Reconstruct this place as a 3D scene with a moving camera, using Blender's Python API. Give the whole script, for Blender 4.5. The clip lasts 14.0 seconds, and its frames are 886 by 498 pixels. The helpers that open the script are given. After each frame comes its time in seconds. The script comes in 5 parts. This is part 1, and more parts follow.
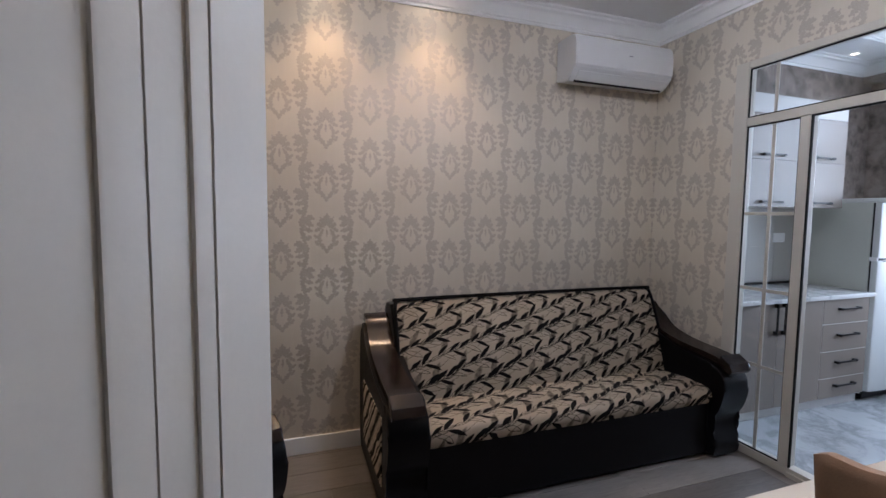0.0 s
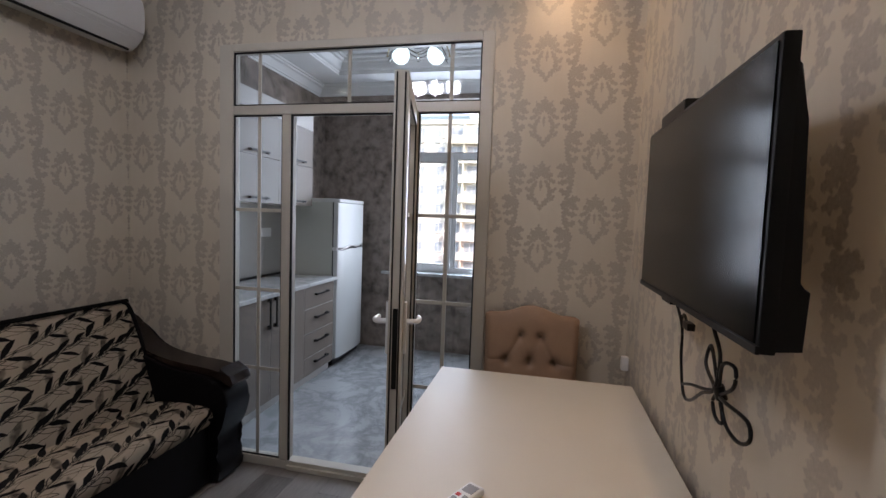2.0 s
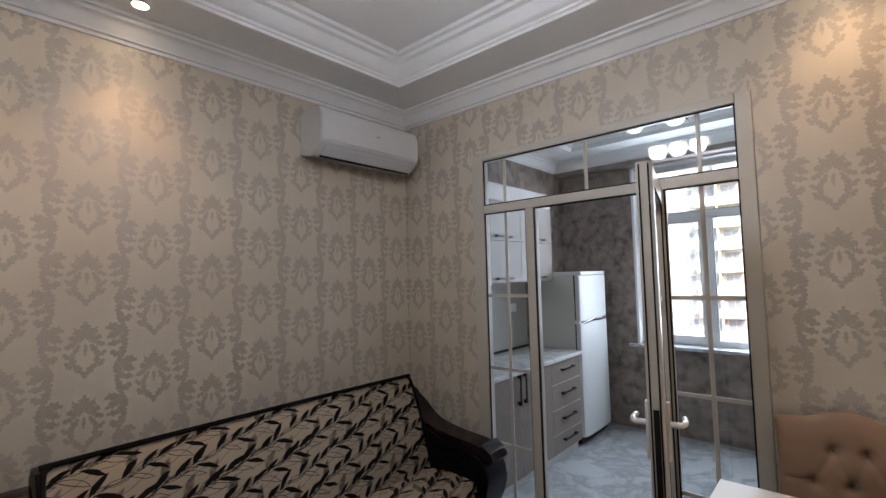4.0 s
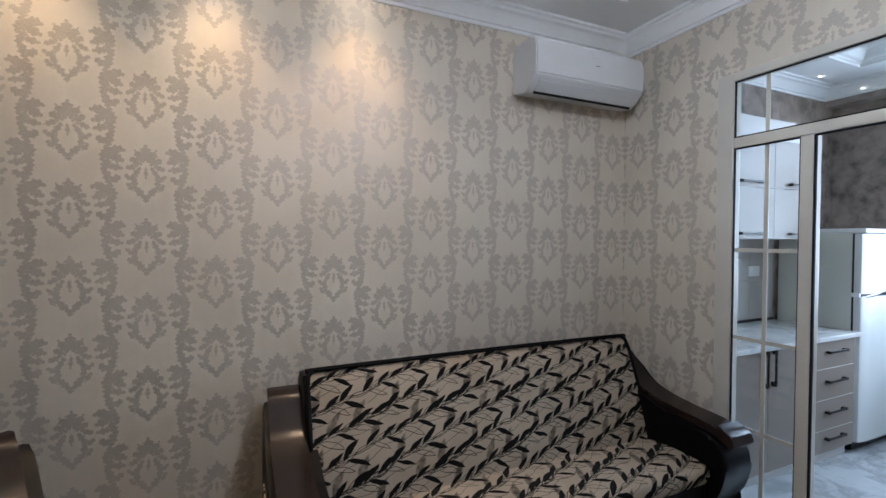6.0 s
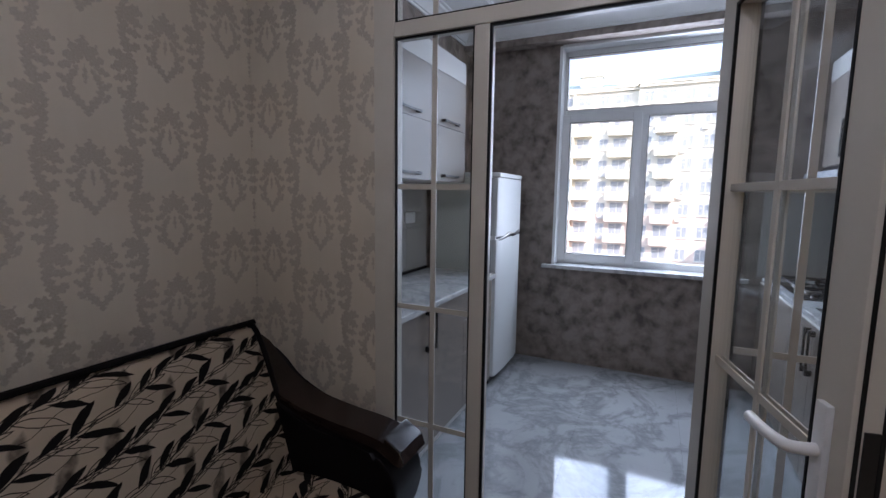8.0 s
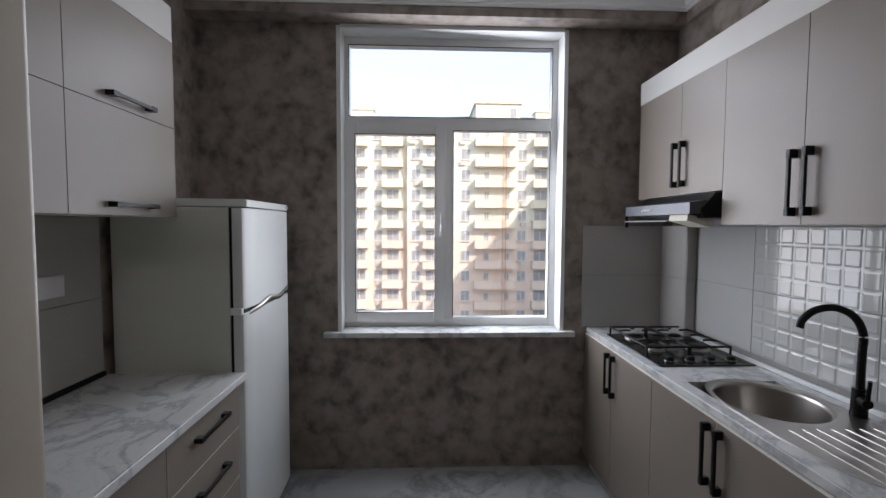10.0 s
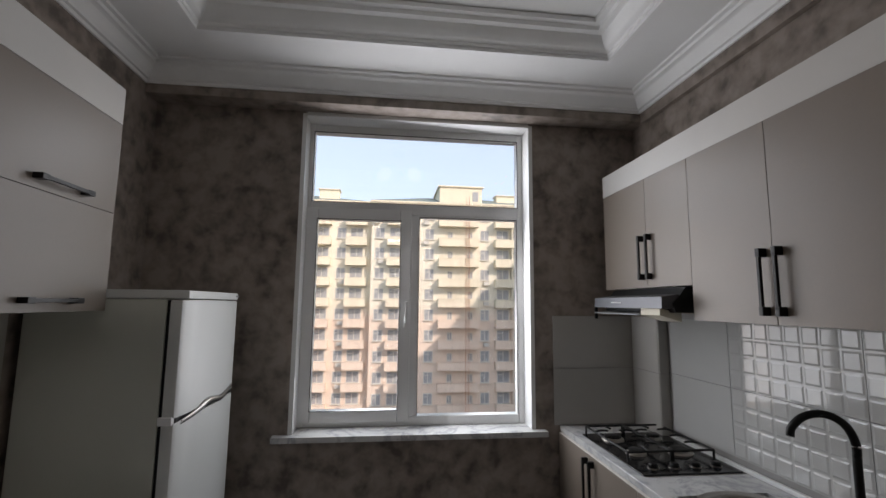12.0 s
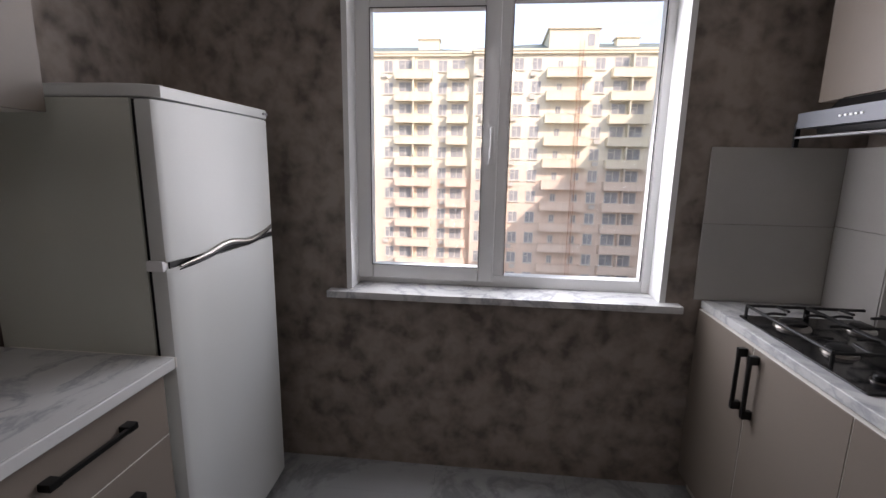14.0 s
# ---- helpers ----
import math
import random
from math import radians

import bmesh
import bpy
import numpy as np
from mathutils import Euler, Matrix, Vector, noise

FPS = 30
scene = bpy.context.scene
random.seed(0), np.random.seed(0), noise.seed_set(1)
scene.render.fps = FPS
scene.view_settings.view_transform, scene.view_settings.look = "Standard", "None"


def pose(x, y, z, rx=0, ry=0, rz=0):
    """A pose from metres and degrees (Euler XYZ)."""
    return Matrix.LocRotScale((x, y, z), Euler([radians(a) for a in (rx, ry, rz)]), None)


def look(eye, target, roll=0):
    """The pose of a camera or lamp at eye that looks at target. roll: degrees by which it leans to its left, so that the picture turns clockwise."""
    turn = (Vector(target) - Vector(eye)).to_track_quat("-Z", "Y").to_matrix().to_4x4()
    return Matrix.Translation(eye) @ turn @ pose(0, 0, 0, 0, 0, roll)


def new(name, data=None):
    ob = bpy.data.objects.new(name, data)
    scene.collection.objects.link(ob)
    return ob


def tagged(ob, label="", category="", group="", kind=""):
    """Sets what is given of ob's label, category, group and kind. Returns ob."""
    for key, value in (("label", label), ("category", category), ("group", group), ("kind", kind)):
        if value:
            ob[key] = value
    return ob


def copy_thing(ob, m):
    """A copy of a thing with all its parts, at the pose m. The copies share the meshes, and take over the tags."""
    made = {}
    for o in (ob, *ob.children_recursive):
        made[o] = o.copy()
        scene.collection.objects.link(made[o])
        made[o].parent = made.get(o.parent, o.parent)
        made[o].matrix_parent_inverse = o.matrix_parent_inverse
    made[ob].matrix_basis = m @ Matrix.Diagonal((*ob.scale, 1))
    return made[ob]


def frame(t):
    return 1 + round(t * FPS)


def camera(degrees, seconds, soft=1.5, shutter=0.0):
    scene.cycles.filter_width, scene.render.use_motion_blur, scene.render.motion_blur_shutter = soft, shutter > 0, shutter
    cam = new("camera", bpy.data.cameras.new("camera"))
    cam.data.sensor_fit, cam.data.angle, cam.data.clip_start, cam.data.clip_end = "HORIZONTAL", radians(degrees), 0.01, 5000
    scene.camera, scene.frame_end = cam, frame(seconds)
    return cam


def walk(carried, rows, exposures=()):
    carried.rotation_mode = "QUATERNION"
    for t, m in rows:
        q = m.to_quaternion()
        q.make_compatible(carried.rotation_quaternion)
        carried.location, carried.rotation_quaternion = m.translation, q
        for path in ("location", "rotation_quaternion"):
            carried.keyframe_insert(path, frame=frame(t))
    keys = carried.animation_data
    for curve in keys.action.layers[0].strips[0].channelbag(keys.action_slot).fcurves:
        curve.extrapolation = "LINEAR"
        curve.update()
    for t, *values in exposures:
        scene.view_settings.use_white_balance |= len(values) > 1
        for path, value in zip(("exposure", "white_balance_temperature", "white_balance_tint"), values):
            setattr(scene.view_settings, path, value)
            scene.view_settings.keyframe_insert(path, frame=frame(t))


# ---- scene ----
cam = camera(89.1, 14.0)
PATH = [
    (0, (1.032, 0.722, 1.458), (1.681, 2.608, 1.309), 0.6),
    (0.3, (1.11, 0.778, 1.471), (2.13, 2.491, 1.309), 1.0),
    (0.5, (1.181, 0.856, 1.459), (2.427, 2.413, 1.306), 1.1),
    (1, (1.328, 0.965, 1.469), (3.006, 2.044, 1.32), 1.6),
    (1.5, (1.401, 1.014, 1.476), (3.313, 1.583, 1.324), 2.1),
    (2, (1.422, 1.034, 1.476), (3.372, 1.459, 1.341), 2.0),
    (2.5, (1.423, 1.039, 1.501), (3.367, 1.503, 1.432), 1.5),
    (3, (1.398, 1.039, 1.562), (3.3, 1.655, 1.581), 0.5),
    (3.5, (1.368, 1.04, 1.609), (3.14, 1.962, 1.701), -0.9),
    (4, (1.338, 1.038, 1.623), (2.83, 2.365, 1.742), -1.5),
    (4.2, (1.321, 1.048, 1.621), (2.659, 2.531, 1.741), -1.5),
    (6.5, (1.354, 1.405, 1.523), (2.18, 3.226, 1.475), 0.3),
    (7, (1.561, 1.594, 1.515), (2.807, 3.155, 1.404), 0.5),
    (7.5, (1.879, 1.728, 1.479), (3.46, 2.945, 1.329), 0.4),
    (8, (2.239, 1.883, 1.458), (4.037, 2.727, 1.221), 0.8),
    (8.2, (2.394, 1.937, 1.472), (4.241, 2.65, 1.188), 0.7),
    (10.3, (3.518, 2.156, 1.548), (5.509, 1.96, 1.556), 0.1),
    (10.5, (3.535, 2.153, 1.592), (5.518, 1.944, 1.751), -0.1),
    (11, (3.527, 2.153, 1.653), (5.452, 1.938, 2.15), -0.2),
    (11.25, (3.526, 2.153, 1.655), (5.437, 1.945, 2.262), 0.2),
    (11.5, (3.525, 2.153, 1.653), (5.439, 1.948, 2.196), 0.5),
    (12, (3.57, 2.159, 1.588), (5.541, 1.923, 1.83), 0.6),
    (12.5, (3.643, 2.158, 1.48), (5.623, 1.893, 1.392), 0.5),
    (13, (3.789, 2.095, 1.42), (5.748, 1.845, 1.104), 0.9),
    (13.5, (3.975, 2.051, 1.417), (5.94, 1.907, 1.074), 0.7),
    (14, (4.268, 2.052, 1.442), (6.222, 2.249, 1.067), 1.0),
]
EXPOSURES = [(0, 1.42, 6000, 21), (0.5, 1.42, 5680, 20), (1.5, 0.95, 6350, 22), (3, 0.76, 6600, 22), (3.6, 0.97, 6650, 21), (4.2, 1.02, 6500, 19), (6.3, 1.62, 5650, 14), (7.0, 1.52, 5450, 14),
             (7.5, 0.78, 5500, 18), (8.2, 0.62, 6450, 25), (10.3, 0.0, 7350, 23), (11.3, -0.35, 8000, 23), (12.5, -0.2, 7450, 24), (13, 0.14, 7350, 26), (14, 0.08, 7650, 29)]
walk(cam, [(t, look(eye, target, roll)) for t, eye, target, roll in PATH], EXPOSURES)

# ---- world and sun ----
world = bpy.data.worlds.new("sky")
scene.world = world
world.use_nodes = True
wt = world.node_tree
sky = wt.nodes.new("ShaderNodeTexSky")
sky.sky_type = "NISHITA"
sky.sun_disc = False
sky.dust_density = 2.0
SUN_EL, SUN_AZ = 33.0, 229.5      # elevation, compass bearing from +y towards +x
sky.sun_elevation = radians(SUN_EL)
sky.sun_rotation = radians(SUN_AZ)
haze = wt.nodes.new("ShaderNodeVectorMath")         # thin bright haze over the whole sky
haze.operation = "ADD"
haze.inputs[1].default_value = (4.3, 6.0, 7.4)
wt.links.new(sky.outputs[0], haze.inputs[0])
wt.links.new(haze.outputs[0], wt.nodes["Background"].inputs[0])
wt.nodes["Background"].inputs[1].default_value = 0.15
sun_data = bpy.data.lights.new("sun", "SUN")
sun_data.energy, sun_data.angle, sun_data.color = 4.1, radians(0.5), (1.0, 0.96, 0.89)
sun = new("sun", sun_data)
_el, _az = radians(SUN_EL), radians(SUN_AZ)
SUN_FROM = Vector((math.sin(_az) * math.cos(_el), math.cos(_az) * math.cos(_el), math.sin(_el)))
sun.matrix_basis = look(SUN_FROM * 60, (0, 0, 0))

# ---- plan (metres) ----
NORTH, SOUTH = 3.50, 0.61          # long walls of both rooms
WEST, PART, PART_K, EAST = -0.70, 3.70, 3.82, 6.21
CEIL = 3.02                        # top of the ceiling recesses
TAU = 2 * math.pi

SPOTS = [(0.62, 3.285, 0.9, 88), (1.25, 3.285, 1.0, 88), (1.90, 3.285, 1.0, 88), (2.25, 0.84, 1.3, 76), (3.49, 0.98, 0.7, 105)]   # warm downlights: place, share of the power, cone
SPOT_Z = 2.845
SPOT_W, SPOT_COL = 10, (1.0, 0.68, 0.36)
LAMP_L, LAMP_K = (2.2, 1.98), (5.045, 2.085)
GLOBE_L, GLOBE_K = 34.0, 1.15


def spot_lamp(x, y, z, watts, colour, size):
    d = bpy.data.lights.new("downlight_lamp", "SPOT")
    d.energy, d.color, d.spot_size, d.spot_blend, d.shadow_soft_size = watts, colour, radians(size), 1.0, 0.03
    ob = new("downlight_lamp", d)
    ob.matrix_basis = look((x, y, z), (x, y + 0.001, 0))


for _x, _y, _k, _cone in SPOTS:
    spot_lamp(_x, _y, SPOT_Z - 0.012, SPOT_W * _k, SPOT_COL, _cone)

# daylight of the open sky, in the kitchen window's opening
for _y, _z, _w, _h in ((2.345, 1.53, 0.48, 1.10), (1.665, 1.53, 0.58, 1.16), (1.99, 2.425, 1.20, 0.42)):
    sky_lamp = bpy.data.lights.new("window_daylight", "AREA")
    sky_lamp.shape, sky_lamp.size, sky_lamp.size_y = "RECTANGLE", _w, _h
    sky_lamp.energy, sky_lamp.color = 17 * _w * _h, (0.72, 0.87, 1.0)
    new("window_daylight", sky_lamp).matrix_basis = look((6.295, _y, _z), (5.295, _y - (0.14 if _w > 1 else 0.34), _z - 0.16))

# ---- materials ----


class Ex:
    """A value in a node tree, with arithmetic."""

    def __init__(self, nt, v):
        self.nt, self.v = nt, v

    def op(self, name, *others):
        n = self.nt.nodes.new("ShaderNodeMath")
        n.operation = name
        for i, o in enumerate((self, *others)):
            o = o.v if isinstance(o, Ex) else o
            if isinstance(o, (int, float)):
                n.inputs[i].default_value = o
            else:
                self.nt.links.new(o, n.inputs[i])
        return Ex(self.nt, n.outputs[0])

    def __add__(self, o): return self.op("ADD", o)
    def __sub__(self, o): return self.op("SUBTRACT", o)
    def __mul__(self, o): return self.op("MULTIPLY", o)
    def __truediv__(self, o): return self.op("DIVIDE", o)
    def abs(self): return self.op("ABSOLUTE")
    def min(self, o): return self.op("MINIMUM", o)
    def max(self, o): return self.op("MAXIMUM", o)
    def floor(self): return self.op("FLOOR")
    def sin(self): return self.op("SINE")
    def sqrt(self): return self.op("SQRT")

    def wrap(self, p):
        """The value folded into -p/2 .. p/2."""
        return self.op("WRAP", p / 2, -p / 2)

    def below(self, edge, soft):
        """1 under edge, 0 over it."""
        n = self.nt.nodes.new("ShaderNodeMapRange")
        n.interpolation_type = "SMOOTHSTEP"
        self.nt.links.new(self.v, n.inputs[0])
        n.inputs[1].default_value, n.inputs[2].default_value = edge - soft, edge + soft
        n.inputs[3].default_value, n.inputs[4].default_value = 1, 0
        return Ex(self.nt, n.outputs[0])


class Mat:
    def __init__(self, name, rough=0.5, metal=0.0, spec=0.5):
        self.m = bpy.data.materials.new(name)
        self.m.use_nodes = True
        self.nt = self.m.node_tree
        self.b = self.nt.nodes["Principled BSDF"]
        self.b.inputs["Roughness"].default_value = rough
        self.b.inputs["Metallic"].default_value = metal
        self.b.inputs["Specular IOR Level"].default_value = spec
        self.h = None

    def node(self, kind):
        return self.nt.nodes.new(kind)

    def link(self, a, b):
        self.nt.links.new(a.v if isinstance(a, Ex) else a, b)

    def pos(self, kind="Object"):
        return self.node("ShaderNodeTexCoord").outputs[kind]

    def xyz(self, world=True):
        src = self.node("ShaderNodeNewGeometry").outputs["Position"] if world else self.pos()
        s = self.node("ShaderNodeSeparateXYZ")
        self.link(src, s.inputs[0])
        return [Ex(self.nt, o) for o in s.outputs]

    def noise(self, scale, detail=4, rough=0.55, at=None, distort=0.0, stretch=None, world=False):
        n = self.node("ShaderNodeTexNoise")
        n.inputs["Scale"].default_value, n.inputs["Detail"].default_value = scale, detail
        n.inputs["Roughness"].default_value, n.inputs["Distortion"].default_value = rough, distort
        src = at or (self.node("ShaderNodeNewGeometry").outputs["Position"] if world else self.pos())
        if stretch:
            mp = self.node("ShaderNodeMapping")
            mp.inputs["Scale"].default_value = stretch
            self.link(src, mp.inputs[0])
            src = mp.outputs[0]
        self.link(src, n.inputs[0])
        return Ex(self.nt, n.outputs[0])

    def ramp(self, v, *stops):
        n = self.node("ShaderNodeValToRGB")
        el = n.color_ramp.elements
        while len(el) < len(stops):
            el.new(0.5)
        for e, (p, c) in zip(el, stops):
            e.position, e.color = p, (*c, 1)
        self.link(v, n.inputs[0])
        return n.outputs[0]

    def mix(self, f, a, b):
        n = self.node("ShaderNodeMix")
        n.data_type = "RGBA"
        if isinstance(f, (int, float)):
            n.inputs[0].default_value = f
        else:
            self.link(f, n.inputs[0])
        for s, c in ((n.inputs[6], a), (n.inputs[7], b)):
            if isinstance(c, tuple):
                s.default_value = (*c, 1)
            else:
                self.link(c, s)
        return n.outputs[2]

    def colour(self, c):
        if isinstance(c, tuple):
            self.b.inputs["Base Color"].default_value = (*c, 1)
        else:
            self.link(c, self.b.inputs["Base Color"])
        return self

    def rough(self, v, lo, hi):
        n = self.node("ShaderNodeMapRange")
        self.link(v, n.inputs[0])
        n.inputs[3].default_value, n.inputs[4].default_value = lo, hi
        self.link(n.outputs[0], self.b.inputs["Roughness"])
        return self

    def bump(self, v, strength, depth=0.002):
        n = self.node("ShaderNodeBump")
        n.inputs["Strength"].default_value, n.inputs["Distance"].default_value = strength, depth
        self.link(v, n.inputs["Height"])
        if self.h:
            self.link(self.h, n.inputs["Normal"])
        self.h = n.outputs[0]
        self.link(self.h, self.b.inputs["Normal"])
        return self


def plain(name, c, rough=0.5, metal=0.0, var=0.1, scale=5.0, grain=140.0, bump=0.08, spec=0.5):
    """A surface of one colour with soft stains, fine grain and uneven gloss."""
    m = Mat(name, rough, metal, spec)
    big, fine = m.noise(scale, 5), m.noise(grain, 2)
    v = big * 0.75 + fine * 0.25
    lo, hi = tuple(max(0, k * (1 - var)) for k in c), tuple(min(1, k * (1 + var)) for k in c)
    m.colour(m.ramp(v, (0.3, lo), (0.7, hi)))
    m.rough(big, max(0.02, rough * 0.85), min(1, rough * 1.15))
    if bump:
        m.bump(fine, bump)
    return m.m


def wallpaper():
    """Beige paper with a grey damask figure: palmettes between climbing leaf scrolls, half-drop repeat 0.52 by 0.31 m."""
    m = Mat("damask_wallpaper", 0.5, spec=0.35)
    x, y, z = m.xyz()
    wob = m.noise(30, 2, 0.5, world=True) - 0.5
    wob2 = m.noise(23, 2, 0.5, world=True) - 0.5
    u = x + y - (0.99 + 3.5) + 0.13 + wob * 0.012
    v = z - 1.508 + wob2 * 0.012
    col = (u / 0.26).floor()
    odd = (col * 0.5 - (col * 0.5).floor()) * 2.0
    au = (u - col * 0.26 - 0.13).abs()
    lv = (v + odd * 0.155).wrap(0.31)

    def leaf(cx, cy, deg, half, wide):
        """Distance outside an acanthus leaf, in leaf widths, with lobed edges."""
        a, b = au - cx, (lv - cy).wrap(0.31)
        c, s = math.cos(radians(deg)), math.sin(radians(deg))
        p, q = a * c + b * s, b * c - a * s
        k = p / half
        lobe = (p * 330.0).sin() * (wide * 0.22)
        return (q.abs() + lobe + (k * k - 1.0) * wide) / 0.010

    palmette = [(0, 0.076, 90, 0.034, 0.019), (0.022, 0.060, 58, 0.032, 0.015), (0.036, 0.040, 30, 0.026, 0.013), (0.050, 0.014, -24, 0.026, 0.010),
                (0.034, -0.010, -62, 0.034, 0.010), (0.042, -0.050, 82, 0.036, 0.011), (0.022, -0.090, 52, 0.034, 0.012),
                (0.060, -0.030, 40, 0.020, 0.009), (0.056, -0.070, 56, 0.020, 0.009), (0, -0.006, 90, 0.026, 0.006), (0, -0.118, 90, 0.016, 0.009)]
    scroll = [(-0.034, 0.084, 14, 0.026, 0.013), (-0.012, 0.066, 52, 0.040, 0.018), (-0.030, 0.046, 24, 0.026, 0.013), (0.014, 0.058, 104, 0.030, 0.012),
              (0.008, 0.018, 108, 0.038, 0.012), (-0.024, 0.010, 12, 0.026, 0.011), (0.004, -0.030, 80, 0.036, 0.012), (-0.022, -0.038, 142, 0.026, 0.011)]
    e = None
    for args in palmette + [(0.13 + d, h, a, r, w * 1.2) for d, h, a, r, w in scroll] + [(0.13 - d, h + 0.155, 180 - a, r, w * 1.2) for d, h, a, r, w in scroll]:
        f = leaf(*args)
        e = f if e is None else e.min(f)
    crumb = m.noise(150, 3, 0.6, world=True)
    e = e + (crumb - 0.5) * 1.1
    fig = e.below(0.05, 0.38)
    fade = m.noise(7, 4, world=True)
    fig = fig * (fade * 0.8 + 0.29)
    thread = m.noise(900, 2, stretch=(1, 1, 0.12), world=True)
    blotch = m.noise(2.2, 4, world=True)
    streak = m.noise(30, 2, stretch=(1, 1, 0.05), world=True)
    ground = m.ramp(blotch * 0.8 + streak * 0.2, (0.35, (0.565, 0.500, 0.405)), (0.65, (0.62, 0.553, 0.455)))
    ink = m.ramp(crumb * 0.6 + fade * 0.4, (0.35, (0.335, 0.293, 0.253)), (0.65, (0.455, 0.400, 0.343)))
    m.colour(m.mix(fig, ground, ink))
    m.rough(fig, 0.55, 0.40)
    m.link(fig * 0.35, m.b.inputs["Metallic"])
    m.bump(thread, 0.25, 0.001).bump(fig, 0.3, 0.001)
    return m.m


def leaf_fabric():
    """Cream upholstery printed with climbing vines, black leaves, outlined leaves and soft taupe ones."""
    m = Mat("leaf_print_fabric", 0.9, spec=0.2)
    x, y, z = m.xyz()
    u = x + (m.noise(6, 3, world=True) - 0.5) * 0.05
    v = z + y + (m.noise(7, 3, world=True) - 0.5) * 0.05
    P, Q = 0.36, 0.30
    SLOPE = 0.15 / P

    def leaf(cx, cy, deg, half, wide):
        a, b = (u - cx).wrap(P), (v - cy).wrap(Q)
        c, s = math.cos(radians(deg)), math.sin(radians(deg))
        p, q = a * c + b * s, b * c - a * s
        k = p / half
        return (q + (k * k - 1.0) * (wide * 0.35)).abs() + (k * k - 1.0) * wide

    rng = random.Random(11)
    black, edge, soft = None, None, None
    for row in range(2):
        for step in range(5):
            base = step * P / 5 + row * 0.035
            for n, turn in enumerate((44, -24, 24)):
                half = rng.uniform(0.046, 0.062)
                deg = turn + rng.uniform(-9, 9)
                bu = base + n * 0.024 + rng.uniform(-0.010, 0.010)
                f = leaf(bu + half * math.cos(radians(deg)), 0.15 * row + SLOPE * bu + half * math.sin(radians(deg)), deg, half, half * 0.235)
                if n == 0 or (n == 1 and step % 2 == row):
                    black = f if black is None else black.min(f)
                else:
                    edge = f.abs() if edge is None else edge.min(f.abs())
        for k in range(2):
            bu = k * P / 2 + row * 0.07 + 0.02
            f = leaf(bu, 0.15 * row + SLOPE * bu + 0.055, 70 + rng.uniform(-8, 8), 0.068, 0.017)
            soft = f if soft is None else soft.min(f)
            f = leaf(bu + 0.06, 0.15 * row + SLOPE * bu + 0.02, 12, 0.055, 0.011)
            edge = edge.min(f.abs())
    stem = (v - u * SLOPE + (u * (TAU / P)).sin() * 0.008).wrap(0.15).abs()
    stem2 = (v - u * SLOPE + (u * (TAU / P * 2)).sin() * 0.012 + 0.055).wrap(0.15).abs()
    weave = m.noise(700, 2, world=True)
    ground = m.ramp(m.noise(6, 3, world=True), (0.3, (0.56, 0.465, 0.35)), (0.7, (0.66, 0.555, 0.43)))
    c = m.mix(soft.below(0, 0.006) * (m.noise(40, 3, world=True) * 1.5), ground, (0.12, 0.095, 0.075))
    line = edge.below(0.0016, 0.0008).max(stem.below(0.0022, 0.0008)).max(stem2.below(0.0012, 0.0006))
    c = m.mix(line, c, (0.03, 0.025, 0.022))
    c = m.mix(black.below(0, 0.001), c, (0.012, 0.010, 0.010))
    m.colour(c)
    m.bump(weave, 0.5, 0.0015)
    return m.m


def mottled_wall():
    """Grey-brown plaster-effect paper with darker clouds."""
    m = Mat("mottled_brown_wallpaper", 0.55, spec=0.3)
    big = m.noise(3.2, 2, 0.5, world=True)
    mid = m.noise(11.0, 2, 0.5, distort=0.2, world=True)
    small = m.noise(34, 3, 0.6, world=True)
    fine = m.noise(160, 2, world=True)
    v = big * 0.20 + mid * 0.64 + small * 0.11 + fine * 0.05
    m.colour(m.ramp(v, (0.35, (0.118, 0.094, 0.080)), (0.455, (0.220, 0.180, 0.155)), (0.60, (0.315, 0.262, 0.228))))
    m.rough(mid, 0.42, 0.62)
    m.bump(mid, 0.15, 0.003).bump(fine, 0.12, 0.001)
    return m.m


def marble(name, base, vein, rough, scale, sharp, coat=0.0):
    m = Mat(name, rough)
    warp = m.noise(scale * 0.8, 5, 0.6, distort=1.2, world=True)
    fine = m.noise(scale * 3.2, 5, 0.6, distort=0.8, world=True)
    ridge = (warp - 0.5).abs() * sharp
    ridge2 = (fine - 0.5).abs() * (sharp * 1.6)
    k = ridge.min(1.0) * 0.75 + ridge2.min(1.0) * 0.25
    cloud = m.noise(scale * 0.5, 4, world=True)
    body = m.ramp(cloud, (0.3, tuple(a * 0.86 for a in base)), (0.7, base))
    m.colour(m.mix(k.below(0.42, 0.42), body, vein))
    m.rough(cloud, rough * 0.8, rough * 1.3)
    m.b.inputs["Coat Weight"].default_value = coat
    m.b.inputs["Coat Roughness"].default_value = 0.04
    return m.m


def laminate():
    """Grey-brown oak boards; each board a little different."""
    m = Mat("grey_oak_laminate", 0.42)
    info = m.node("ShaderNodeObjectInfo").outputs["Random"]
    r = Ex(m.nt, info)
    grain = m.noise(6, 6, 0.65, distort=1.5, stretch=(1.2, 14, 1), world=True)
    pore = m.noise(60, 3, stretch=(1, 12, 1), world=True)
    v = grain * 0.6 + pore * 0.2 + r * 0.25
    m.colour(m.ramp(v, (0.3, (0.085, 0.074, 0.066)), (0.55, (0.17, 0.152, 0.138)), (0.8, (0.25, 0.225, 0.205))))
    m.rough(grain, 0.3, 0.5)
    m.bump(pore, 0.2, 0.001)
    return m.m


